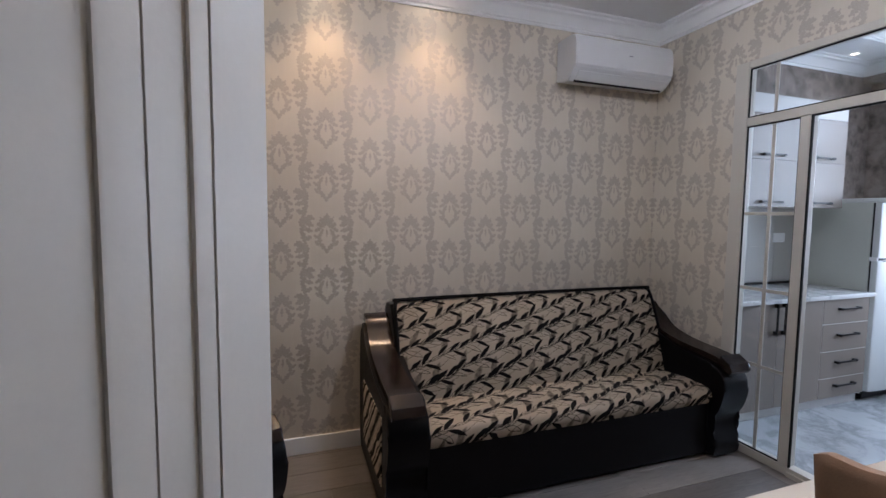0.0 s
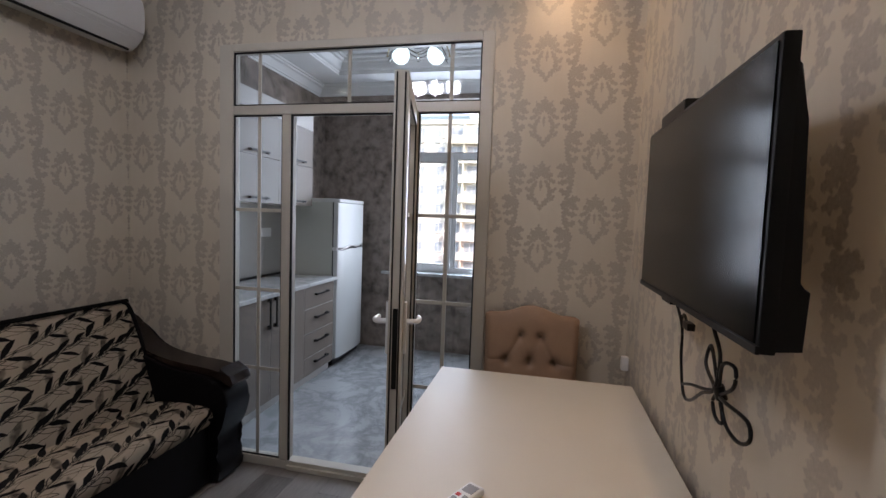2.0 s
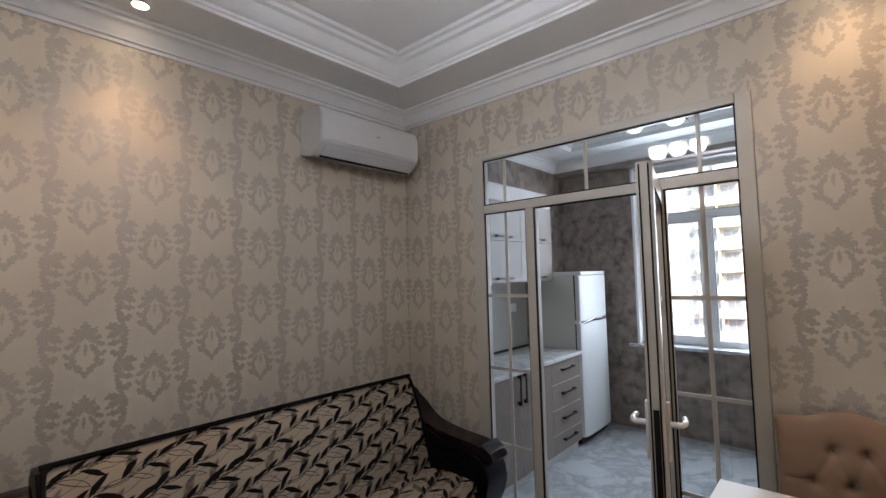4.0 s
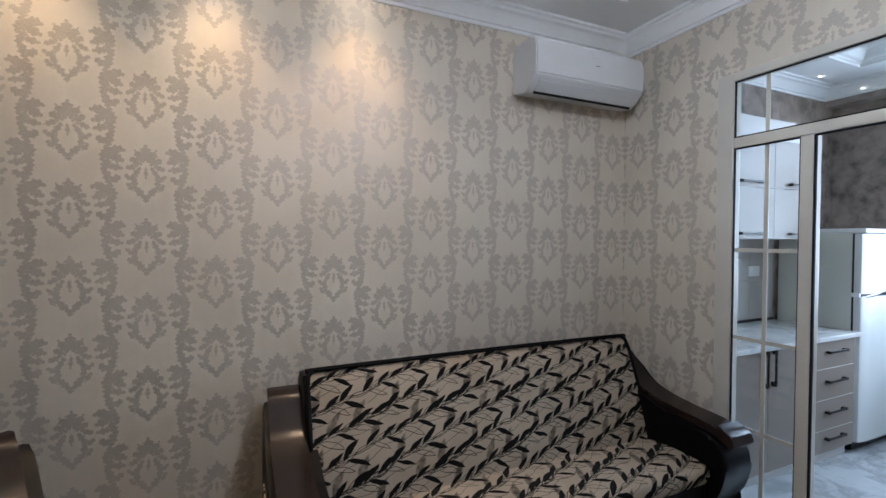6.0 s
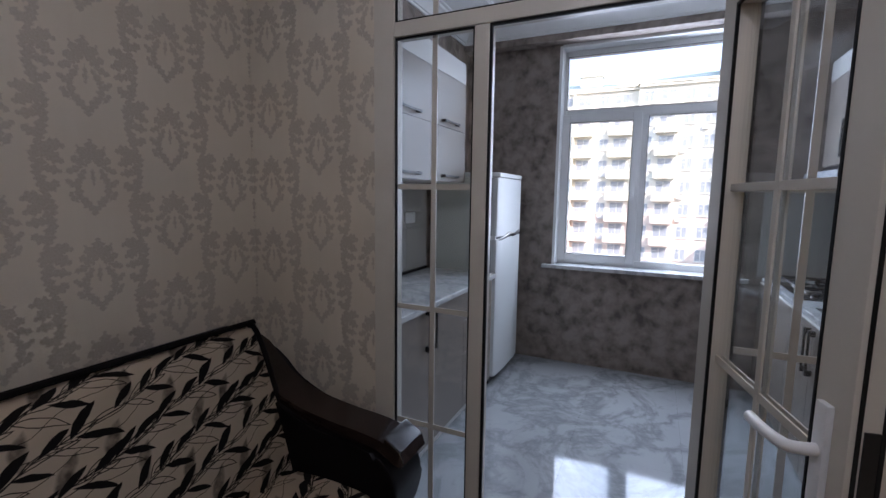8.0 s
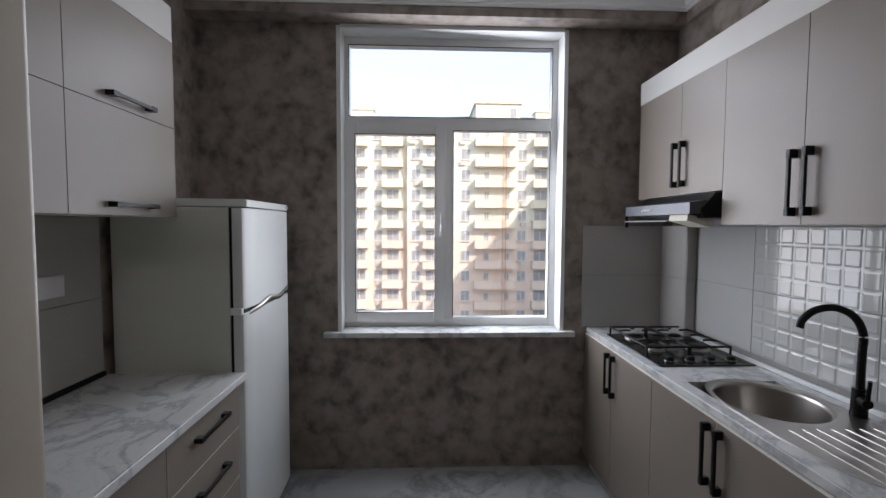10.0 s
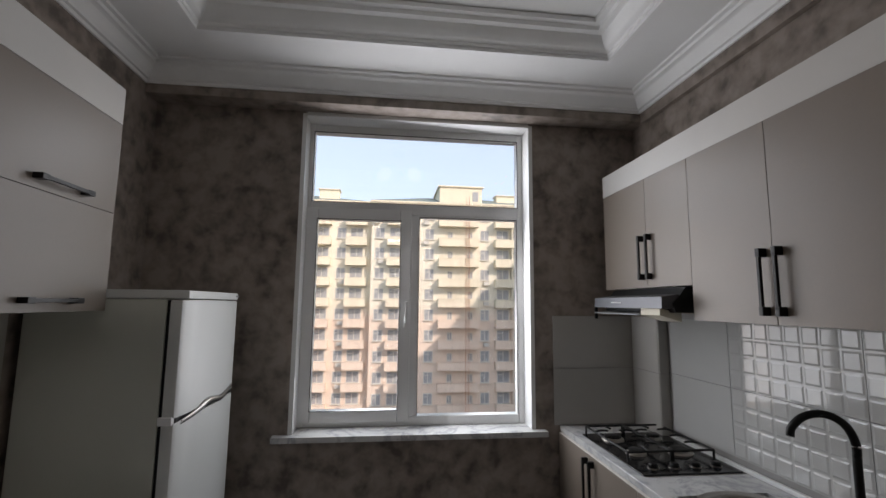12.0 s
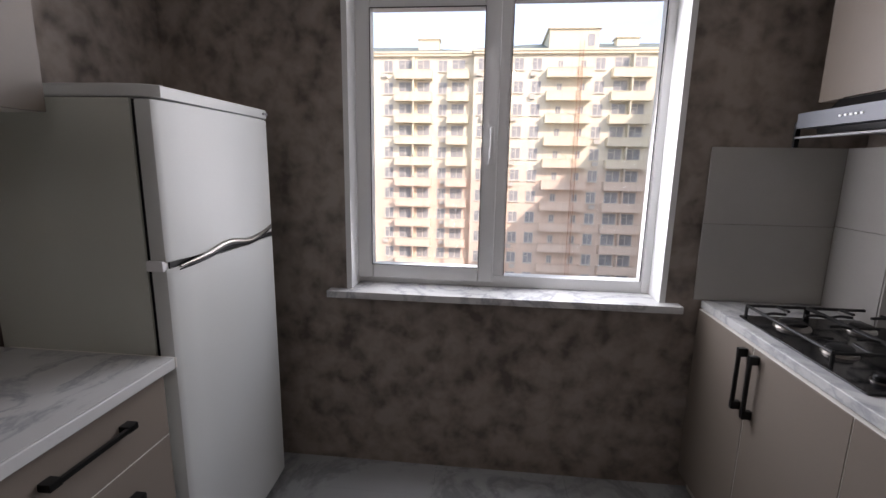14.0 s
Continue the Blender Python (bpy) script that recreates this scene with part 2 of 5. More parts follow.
def glass(name, tint=(1, 1, 1), rough=0.0):
    m = Mat(name, rough)
    m.b.inputs["Transmission Weight"].default_value = 1.0
    m.b.inputs["IOR"].default_value = 1.45
    m.colour(tint)
    return m.m


def sheet_glass(name, tint):
    """A thin flat pane: clear, with the gloss of glass on its face."""
    m = Mat(name)
    clear, gloss, blend, weight = m.node("ShaderNodeBsdfTransparent"), m.node("ShaderNodeBsdfGlossy"), m.node("ShaderNodeMixShader"), m.node("ShaderNodeLayerWeight")
    clear.inputs[0].default_value = (*tint, 1)
    gloss.inputs["Roughness"].default_value = 0.01
    weight.inputs[0].default_value = 0.5
    m.link(Ex(m.nt, weight.outputs["Facing"]).op("POWER", 5.0) * 0.9 + 0.045, blend.inputs[0])
    m.link(clear.outputs[0], blend.inputs[1])
    m.link(gloss.outputs[0], blend.inputs[2])
    m.link(blend.outputs[0], m.nt.nodes["Material Output"].inputs[0])
    return m.m


def glow(name, c, strength):
    m = Mat(name, 0.2)
    m.colour((0.8, 0.8, 0.8))
    m.b.inputs["Emission Color"].default_value = (*c, 1)
    m.b.inputs["Emission Strength"].default_value = strength
    return m.m


def brushed(name, c, rough, stretch):
    m = Mat(name, rough, 1.0)
    n = m.noise(80, 3, stretch=stretch)
    m.colour(m.ramp(n, (0.3, tuple(k * 0.8 for k in c)), (0.7, c)))
    m.rough(n, rough * 0.7, rough * 1.4)
    m.bump(n, 0.1, 0.0005)
    return m.m


WALLPAPER, FABRIC, MOTTLED = wallpaper(), leaf_fabric(), mottled_wall()
MARBLE_FLOOR = marble("polished_marble_tile", (0.42, 0.435, 0.445), (0.25, 0.262, 0.268), 0.06, 2.4, 8.0)
MARBLE_TOP = marble("marble_worktop", (0.62, 0.62, 0.61), (0.37, 0.375, 0.385), 0.14, 3.4, 12.0)
LAMINATE = laminate()
PLASTER = plain("white_ceiling_paint", (0.80, 0.80, 0.79), 0.75, var=0.04, scale=2.5)
STUCCO = plain("white_cornice_paint", (0.81, 0.81, 0.80), 0.6, var=0.04, scale=6)
PVC = plain("white_upvc", (0.76, 0.76, 0.75), 0.3, var=0.03, bump=0.02)
CREAM_PVC = plain("cream_upvc", (0.53, 0.495, 0.43), 0.36, var=0.04, bump=0.02)
DOOR_PAINT = plain("satin_white_door_paint", (0.70, 0.665, 0.61), 0.42, var=0.04, scale=3)
GASKET = plain("black_rubber", (0.008, 0.008, 0.008), 0.7, spec=0.2)
GLASS = sheet_glass("clear_glass", (0.95, 0.965, 0.97))
LEATHER = plain("black_leatherette", (0.0035, 0.003, 0.0035), 0.42, var=0.3, scale=12, grain=260, bump=0.25, spec=0.15)
PIPING = plain("black_piping", (0.004, 0.0035, 0.0035), 0.6, spec=0.1)
WOOD_DARK = plain("dark_varnished_wood", (0.012, 0.006, 0.005), 0.2, var=0.4, scale=14, spec=0.4)
TAN = plain("tan_leatherette", (0.30, 0.185, 0.115), 0.5, var=0.12, scale=9, grain=240, bump=0.2)
TABLE_WHITE = plain("white_satin_laminate", (0.63, 0.595, 0.525), 0.5, var=0.03, scale=3, bump=0.03)
LEG_WHITE = plain("white_metal", (0.7, 0.69, 0.66), 0.35, var=0.04)
BLACK_PLASTIC = plain("black_plastic", (0.006, 0.006, 0.0065), 0.38, var=0.2, spec=0.25)
SCREEN = plain("dark_tv_screen", (0.005, 0.005, 0.0045), 0.19, var=0.1, bump=0, spec=0.15)
BLACK_MATT = plain("matt_black_metal", (0.012, 0.012, 0.012), 0.38, 0.6)
TAUPE = plain("taupe_matt_laminate", (0.205, 0.168, 0.140), 0.42, var=0.05, scale=2.5, bump=0.04)
EDGE_WHITE = plain("pale_edge_band", (0.66, 0.63, 0.58), 0.45, var=0.04)
FASCIA = plain("white_laminate_fascia", (0.56, 0.545, 0.52), 0.45, var=0.03)
FRIDGE_WHITE = plain("white_enamel", (0.56, 0.575, 0.56), 0.42, var=0.03, scale=2, bump=0.02)
FRIDGE_SIDE = plain("pale_grey_enamel", (0.52, 0.535, 0.48), 0.42, var=0.04, scale=2)
TILE = plain("glazed_white_tile", (0.44, 0.44, 0.425), 0.045, var=0.04, scale=4, bump=0.0)
TILE_MATT = plain("plain_wall_tile", (0.42, 0.405, 0.38), 0.25, var=0.05, scale=4, bump=0.0)
GROUT = plain("grey_grout", (0.30, 0.29, 0.28), 0.8)
STEEL = brushed("brushed_steel", (0.42, 0.39, 0.36), 0.30, (1, 30, 30))
STEEL_HOOD = brushed("hood_steel", (0.13, 0.135, 0.145), 0.5, (30, 1, 30))
BRASS = plain("antique_brass", (0.48, 0.38, 0.23), 0.3, 1.0, var=0.2)
CRYSTAL = glass("crystal", (1, 1, 1), 0.02)
HOB_BLACK = plain("black_enamel", (0.010, 0.010, 0.011), 0.14, var=0.2, bump=0.02)
IRON = plain("cast_iron", (0.014, 0.014, 0.014), 0.5, 0.3, bump=0.3)
WHITE_PLASTIC = plain("white_plastic", (0.74, 0.74, 0.74), 0.32, var=0.03, bump=0.02)
AC_PLASTIC = plain("off_white_plastic", (0.58, 0.575, 0.57), 0.36, var=0.03, bump=0.02)
GREY_PLASTIC = plain("grey_plastic", (0.25, 0.25, 0.26), 0.4)
PAPER = plain("paper_label", (0.62, 0.58, 0.48), 0.7)
RUST = plain("rust_paint", (0.50, 0.22, 0.12), 0.7)
RED = plain("red_print", (0.5, 0.03, 0.03), 0.6)
GLOBE_LIVING = glow("opal_glass_lit", (0.85, 0.93, 1.0), GLOBE_L)
GLOBE_KITCHEN = glow("opal_glass_lit_dim", (0.72, 0.95, 1.0), GLOBE_K)
DOWNLIGHT_WARM = glow("warm_led_lens", (1.0, 0.84, 0.60), 40.0)
def two_tone(name, upper, lower, edge):
    """Render painted cream above and pink below, weathered."""
    m = Mat(name, 0.88, spec=0.2)
    x, y, z = m.xyz()
    stain = m.noise(0.35, 5, 0.65, world=True)
    k = (z + (stain - 0.5) * 5.0).below(edge, 2.0)
    tone = m.mix(k, upper, lower)
    grime = m.noise(1.6, 4, stretch=(1, 1, 0.25), world=True)
    m.colour(m.mix(grime.below(0.45, 0.2) * 0.25, tone, tuple(c * 0.6 for c in lower)))
    m.bump(m.noise(9, 3, world=True), 0.2, 0.02)
    return m.m


BALCONY_CREAM = two_tone("balcony_render", (0.84, 0.77, 0.62), (0.82, 0.67, 0.57), 0.5)
FACADE = two_tone("facade_render", (0.85, 0.80, 0.68), (0.81, 0.66, 0.56), 0.5)
ROOF = plain("grey_green_roof", (0.20, 0.24, 0.22), 0.7, var=0.15, scale=0.5)
FAR_PANE = plain("dark_far_pane", (0.38, 0.39, 0.41), 0.12, var=0.3, scale=0.2, bump=0)
FAR_FRAME = plain("far_white_frame", (0.62, 0.60, 0.56), 0.6)
ASPHALT = plain("asphalt", (0.05, 0.05, 0.05), 0.9, var=0.2)

# ---- mesh helpers ----
PLACE = {}


def box(bm, x0, x1, y0, y1, z0, z1, bevel=0.0, seg=2):
    m = Matrix.Translation(((x0 + x1) / 2, (y0 + y1) / 2, (z0 + z1) / 2)) @ Matrix.Diagonal((x1 - x0, y1 - y0, z1 - z0, 1))
    g = bmesh.ops.create_cube(bm, size=1, matrix=m)
    if bevel:
        es = list({e for v in g["verts"] for e in v.link_edges})
        bmesh.ops.bevel(bm, geom=es, offset=bevel, segments=seg, affect="EDGES", profile=0.6)
    return bm


def boxes(*rows, bevel=0.0, seg=2):
    bm = bmesh.new()
    for r in rows:
        box(bm, *r, bevel=bevel, seg=seg)
    return bm


def cyl(bm, p, q, r, r2=None, n=20, caps=True):
    p, q = Vector(p), Vector(q)
    d = q - p
    m = Matrix.Translation((p + q) / 2) @ d.to_track_quat("Z", "Y").to_matrix().to_4x4()
    bmesh.ops.create_cone(bm, cap_ends=caps, segments=n, radius1=r, radius2=r if r2 is None else r2, depth=d.length, matrix=m)
    return bm


def lathe(bm, profile, n=32, at=(0, 0, 0), sx=1.0, sy=1.0):
    """A surface turned about z from (radius, height) pairs."""
    rings = []
    for r, h in profile:
        rings.append([bm.verts.new((at[0] + sx * r * math.cos(TAU * i / n), at[1] + sy * r * math.sin(TAU * i / n), at[2] + h)) for i in range(n)])
    for a, b in zip(rings, rings[1:]):
        for i in range(n):
            bm.faces.new((a[i], a[(i + 1) % n], b[(i + 1) % n], b[i]))
    return bm


def tube(bm, pts, r, n=10, closed=False):
    """A round bar along points."""
    pts = [Vector(p) for p in pts]
    up = Vector((0, 0, 1))
    rings = []
    for i, p in enumerate(pts):
        a = pts[max(i - 1, 0)] if not closed else pts[i - 1]
        b = pts[min(i + 1, len(pts) - 1)] if not closed else pts[(i + 1) % len(pts)]
        t = (b - a).normalized()
        s = t.cross(up)
        if s.length < 0.05:
            s = t.cross(Vector((0, 1, 0)))
        s.normalize()
        w = s.cross(t)
        rad = r[i] if isinstance(r, (list, tuple)) else r
        rings.append([bm.verts.new(p + (s * math.cos(TAU * k / n) + w * math.sin(TAU * k / n)) * rad) for k in range(n)])
    pairs = list(zip(rings, rings[1:])) + ([(rings[-1], rings[0])] if closed else [])
    for a, b in pairs:
        for k in range(n):
            bm.faces.new((a[k], a[(k + 1) % n], b[(k + 1) % n], b[k]))
    if not closed:
        bm.faces.new(rings[0][::-1])
        bm.faces.new(rings[-1])
    return bm


def smooth_path(pts, n=8):
    """Points along a Catmull-Rom curve."""
    pts = [Vector(p) for p in pts]
    out = []
    for i in range(len(pts) - 1):
        p0, p1, p2, p3 = pts[max(i - 1, 0)], pts[i], pts[i + 1], pts[min(i + 2, len(pts) - 1)]
        for k in range(n):
            t = k / n
            out.append(0.5 * (2 * p1 + (p2 - p0) * t + (2 * p0 - 5 * p1 + 4 * p2 - p3) * t * t + (3 * p1 - p0 - 3 * p2 + p3) * t ** 3))
    return out + [pts[-1]]


def prism(bm, outline, axis, a, b, bevel=0.0):
    """A flat outline pushed along an axis. Outline in the other two axes, in order."""
    def at(p, k):
        return {"x": (k, *p), "y": (p[0], k, p[1]), "z": (*p, k)}[axis]
    va = [bm.verts.new(at(p, a)) for p in outline]
    vb = [bm.verts.new(at(p, b)) for p in outline]
    n = len(outline)
    fs = [bm.faces.new(va), bm.faces.new(vb[::-1])]
    for i in range(n):
        fs.append(bm.faces.new((va[i], vb[i], vb[(i + 1) % n], va[(i + 1) % n])))
    if bevel:
        es = [e for e in fs[0].edges] + [e for e in fs[1].edges]
        bmesh.ops.bevel(bm, geom=es, offset=bevel, segments=2, affect="EDGES", profile=0.6)
    return bm


def weigh_normals(me):
    """Corner normals weighted by face area, so that bevelled flats stay flat."""
    nf, nl = len(me.polygons), len(me.loops)
    fn, fa, lv = np.empty(nf * 3), np.empty(nf), np.empty(nl, dtype=np.int32)
    ls, lt = np.empty(nf, dtype=np.int32), np.empty(nf, dtype=np.int32)
    me.polygons.foreach_get("normal", fn)
    me.polygons.foreach_get("area", fa)
    me.polygons.foreach_get("loop_start", ls)
    me.polygons.foreach_get("loop_total", lt)
    me.loops.foreach_get("vertex_index", lv)
    fn = fn.reshape(-1, 3)
    face = np.empty(nl, dtype=np.int32)
    for k in range(nf):
        face[ls[k]:ls[k] + lt[k]] = k
    around = {}
    for k in range(nl):
        around.setdefault(lv[k], []).append(face[k])
    out = np.empty((nl, 3))
    for v, k in enumerate(lv):
        near = np.array(around[k])
        n = fn[face[v]]
        close = near[fn[near] @ n > 0.77]
        w = (fn[close] * fa[close, None]).sum(axis=0)
        size = np.linalg.norm(w)
        out[v] = w / size if size > 1e-12 else n
    me.normals_split_custom_set(out.tolist())


def mesh_of(name, bm, mat, smooth=True):
    bmesh.ops.recalc_face_normals(bm, faces=bm.faces)
    me = bpy.data.meshes.new(name)
    bm.to_mesh(me)
    bm.free()
    if mat:
        me.materials.append(mat)
    if smooth:
        me.shade_smooth()
        me.set_sharp_from_angle(angle=radians(35))
        weigh_normals(me)
    return me


def thing(name, label, category, at=(0, 0, 0), group="", kind=""):
    ob = new(name)
    ob.empty_display_size = 0.1
    PLACE[ob] = Matrix.Translation(at)
    ob.matrix_basis = PLACE[ob]
    return tagged(ob, label, category, group, kind)


def part(name, bm, mat, parent, label=""):
    """One mesh, built in world places, as a part of a thing or of a part."""
    m = PLACE[parent]
    bm.transform(m.inverted())
    ob = new(name, mesh_of(name, bm, mat))
    ob.parent = parent
    PLACE[ob] = m
    return tagged(ob, label)


def share(name, mesh, parent, at, rz=0.0, label=""):
    """A piece on shared mesh data, at a place in its parent's space."""
    ob = new(name, mesh)
    ob.parent = parent
    ob.matrix_basis = pose(*at, 0, 0, rz)
    return tagged(ob, label)


def solo(name, bm, mat, label, category, kind="", group=""):
    """A thing of one mesh, its origin at its base."""
    vs = [v.co for v in bm.verts]
    c = Vector((sum(v.x for v in vs) / len(vs), sum(v.y for v in vs) / len(vs), min(v.z for v in vs)))
    bm.transform(Matrix.Translation(-c))
    ob = new(name, mesh_of(name, bm, mat))
    ob.matrix_basis = Matrix.Translation(c)
    PLACE[ob] = Matrix.Translation(c)
    return tagged(ob, label, category, group, kind)

# ---- structure ----


def struct(name, bm, mat, label, category):
    ob = new(name, mesh_of(name, bm, mat))
    PLACE[ob] = Matrix.Identity(4)
    return tagged(ob, label, category, kind="structure")


def rect_loop(bm, x0, x1, y0, y1, profile):
    """A moulding round a room: (inset, height) pairs, mitred at the corners."""
    rings = []
    for d, z in profile:
        rings.append([bm.verts.new(p) for p in ((x0 + d, y0 + d, z), (x1 - d, y0 + d, z), (x1 - d, y1 - d, z), (x0 + d, y1 - d, z))])
    for a, b in zip(rings, rings[1:]):
        for i in range(4):
            bm.faces.new((a[i], a[(i + 1) % 4], b[(i + 1) % 4], b[i]))
    return bm


LIV = (WEST, PART, SOUTH, NORTH)
BEAM = 6.075
KIT = (PART_K, BEAM, SOUTH + 0.03, NORTH)
OPEN_Y0, OPEN_Y1, OPEN_Z = 1.30, 2.86, 2.41       # hole for the glazed partition
WIN_Y0, WIN_Y1, WIN_Z0, WIN_Z1 = 1.30, 2.675, 0.84, 2.705
DOOR_X0, DOOR_X1, DOOR_Z = 0.53, 1.37, 2.06

floor_living = struct("floor", boxes((WEST - 0.2, 3.76, SOUTH - 0.2, NORTH + 0.2, -0.2, -0.010)), GROUT, "grey-brown oak laminate floor of the living room", "floor")
floor_kitchen = struct("floor_kitchen", boxes((3.76, EAST + 0.25, SOUTH - 0.2, NORTH + 0.2, -0.2, -0.010)), GROUT, "polished white marble tile floor of the kitchen", "floor")
struct("floor_hall", boxes((WEST - 0.2, 2.4, -1.6, SOUTH - 0.2, -0.2, -0.002)), LAMINATE, "laminate floor of the entrance hall", "floor")

struct("wall_north", boxes((WEST - 0.2, 3.76, NORTH, NORTH + 0.2, -0.01, 3.2)), WALLPAPER, "living room wall in beige damask wallpaper", "wall")
struct("wall_west", boxes((WEST - 0.2, WEST, SOUTH - 0.2, NORTH, -0.01, 3.2)), WALLPAPER, "living room end wall in beige damask wallpaper", "wall")
struct("wall_south", boxes((WEST, DOOR_X0, SOUTH - 0.2, SOUTH, -0.01, 3.2), (DOOR_X1, 3.76, SOUTH - 0.2, SOUTH, -0.01, 3.2),
                           (DOOR_X0, DOOR_X1, SOUTH - 0.2, SOUTH, DOOR_Z, 3.2)), WALLPAPER, "wallpapered wall behind the television", "wall")
struct("wall_partition", boxes((PART, 3.76, SOUTH, OPEN_Y0, -0.01, 3.2), (PART, 3.76, OPEN_Y1, NORTH, -0.01, 3.2), (PART, 3.76, OPEN_Y0, OPEN_Y1, OPEN_Z, 3.2)),
       WALLPAPER, "wallpapered wall round the glazed kitchen partition", "wall")
struct("wall_partition_kitchen", boxes((3.76, PART_K, SOUTH, OPEN_Y0, -0.01, 3.2), (3.76, PART_K, OPEN_Y1, NORTH, -0.01, 3.2), (3.76, PART_K, OPEN_Y0, OPEN_Y1, OPEN_Z, 3.2)),
       MOTTLED, "kitchen side of the partition wall in mottled brown paper", "wall")
struct("wall_kitchen_north", boxes((3.76, EAST + 0.25, NORTH, NORTH + 0.2, -0.01, 3.2)), MOTTLED, "kitchen wall in mottled grey-brown paper", "wall")
struct("wall_kitchen_south", boxes((3.76, EAST + 0.25, SOUTH - 0.2, SOUTH, -0.01, 3.2)), MOTTLED, "kitchen wall in mottled grey-brown paper", "wall")
struct("wall_east", boxes((EAST, EAST + 0.25, SOUTH, WIN_Y0, -0.01, 3.2), (EAST, EAST + 0.25, WIN_Y1, NORTH, -0.01, 3.2),
                          (EAST, EAST + 0.25, WIN_Y0, WIN_Y1, -0.01, WIN_Z0), (EAST, EAST + 0.25, WIN_Y0, WIN_Y1, WIN_Z1, 3.2)),
       MOTTLED, "window wall in mottled grey-brown paper", "wall")
struct("beam", boxes((BEAM, EAST, SOUTH, NORTH, 2.715, 3.2), bevel=0.004), MOTTLED, "shallow papered beam over the kitchen window", "beam")
struct("beam_south", boxes((PART_K, BEAM, SOUTH, SOUTH + 0.03, 2.705, 3.2), bevel=0.003), MOTTLED, "shallow papered beam over the wall cabinets", "beam")
struct("wall_hall", boxes((WEST - 0.2, WEST, -1.6, SOUTH - 0.2, 0, 3.2), (2.2, 2.4, -1.6, SOUTH - 0.2, 0, 3.2), (WEST - 0.2, 2.4, -1.8, -1.6, 0, 3.2)),
       WALLPAPER, "plain walls that close the entrance hall", "wall")
struct("ceiling_hall", boxes((WEST - 0.2, 2.4, -1.8, SOUTH - 0.2, 2.9, 3.2)), PLASTER, "white ceiling of the entrance hall", "ceiling")

CORNICE = [(0.0, 2.742), (0.010, 2.742), (0.013, 2.757), (0.026, 2.760), (0.030, 2.772), (0.050, 2.790), (0.062, 2.812), (0.082, 2.822), (0.086, 2.836), (0.104, 2.840), (0.106, 2.852)]
RECESS = [(-0.014, 2.851), (0.005, 2.851), (0.005, 2.868), (0.014, 2.870), (0.016, 2.885), (0.040, 2.895), (0.060, 2.925), (0.072, 2.950), (0.100, 2.955), (0.104, 2.975), (0.130, 2.978), (0.132, 3.0)]


def ceiling(name, room, margins, dz, label):
    """Dropped border, moulded recess and cornice of one room."""
    x0, x1, y0, y1 = room
    w, e, s, n = margins
    rx0, rx1, ry0, ry1 = x0 + w, x1 - e, y0 + s, y1 - n
    z = 2.852 + dz
    bm = boxes((x0, rx0, y0, y1, z, 3.2), (rx1, x1, y0, y1, z, 3.2), (rx0, rx1, y0, ry0, z, 3.2), (rx0, rx1, ry1, y1, z, 3.2), (rx0, rx1, ry0, ry1, 3.0 + dz, 3.2))
    struct(name, bm, PLASTER, label, "ceiling")
    bm = bmesh.new()
    rect_loop(bm, x0, x1, y0, y1, [(d, h + dz) for d, h in CORNICE])
    struct("cornice", bm, STUCCO, "white stepped plaster cornice under the ceiling", "cornice")
    bm = bmesh.new()
    rect_loop(bm, rx0, rx1, ry0, ry1, [(d, h + dz - 0.003) for d, h in RECESS])
    struct("ceiling_trim", bm, STUCCO, "white moulding round the ceiling recess", "moulding")


ceiling("ceiling", LIV, (0.40, 0.40, 0.40, 0.375), 0.0, "white living room ceiling with a recessed middle")
ceiling("ceiling_kitchen", KIT, (0.40, 0.375, 0.39, 0.40), 0.025, "white kitchen ceiling with a recessed middle")

# skirting of the living room
bm = boxes((WEST, PART, NORTH - 0.014, NORTH, 0, 0.105), (WEST, WEST + 0.014, SOUTH, NORTH - 0.014, 0, 0.105),
           (DOOR_X1 + 0.08, PART, SOUTH, SOUTH + 0.014, 0, 0.105), (PART - 0.014, PART, OPEN_Y1, NORTH - 0.014, 0, 0.105), (PART - 0.014, PART, SOUTH + 0.014, OPEN_Y0, 0, 0.105), bevel=0.004)
struct("baseboard", bm, STUCCO, "white painted skirting board along the wallpaper", "baseboard")

# window reveal
bm = boxes((EAST - 0.002, 6.40, WIN_Y0 - 0.012, WIN_Y0 + 0.012, 0.87, WIN_Z1), (EAST - 0.002, 6.40, WIN_Y1 - 0.012, WIN_Y1 + 0.012, 0.87, WIN_Z1),
           (EAST - 0.002, 6.40, WIN_Y0 + 0.012, WIN_Y1 - 0.012, WIN_Z1 - 0.012, WIN_Z1 + 0.010))
struct("trim", bm, PVC, "white lining of the window reveal", "trim")
solo("window_sill", boxes((6.155, 6.40, 1.23, 2.766, 0.838, 0.870), bevel=0.004), MARBLE_TOP, "white marble window sill board with grey veins", "window sill")


def ring_bars(x0, x1, y0, y1, z0, z1, w, bevel=0.006):
    """A rectangular frame in the y-z plane."""
    return boxes((x0, x1, y0, y0 + w, z0, z1), (x0, x1, y1 - w, y1, z0, z1), (x0, x1, y0 + w, y1 - w, z0, z0 + w), (x0, x1, y0 + w, y1 - w, z1 - w, z1), bevel=bevel)


def pane(parent, x, y0, y1, z0, z1):
    p = part("pane", boxes((x - 0.004, x + 0.004, y0, y1, z0, z1)), GLASS, parent, "clear glass")
    p.visible_shadow = False
    return p


def gasket(parent, x0, x1, y0, y1, z0, z1, wide=0.003):
    return part("gasket", ring_bars(x0, x1, y0, y1, z0, z1, wide, 0.0), GASKET, parent, "black rubber seal")


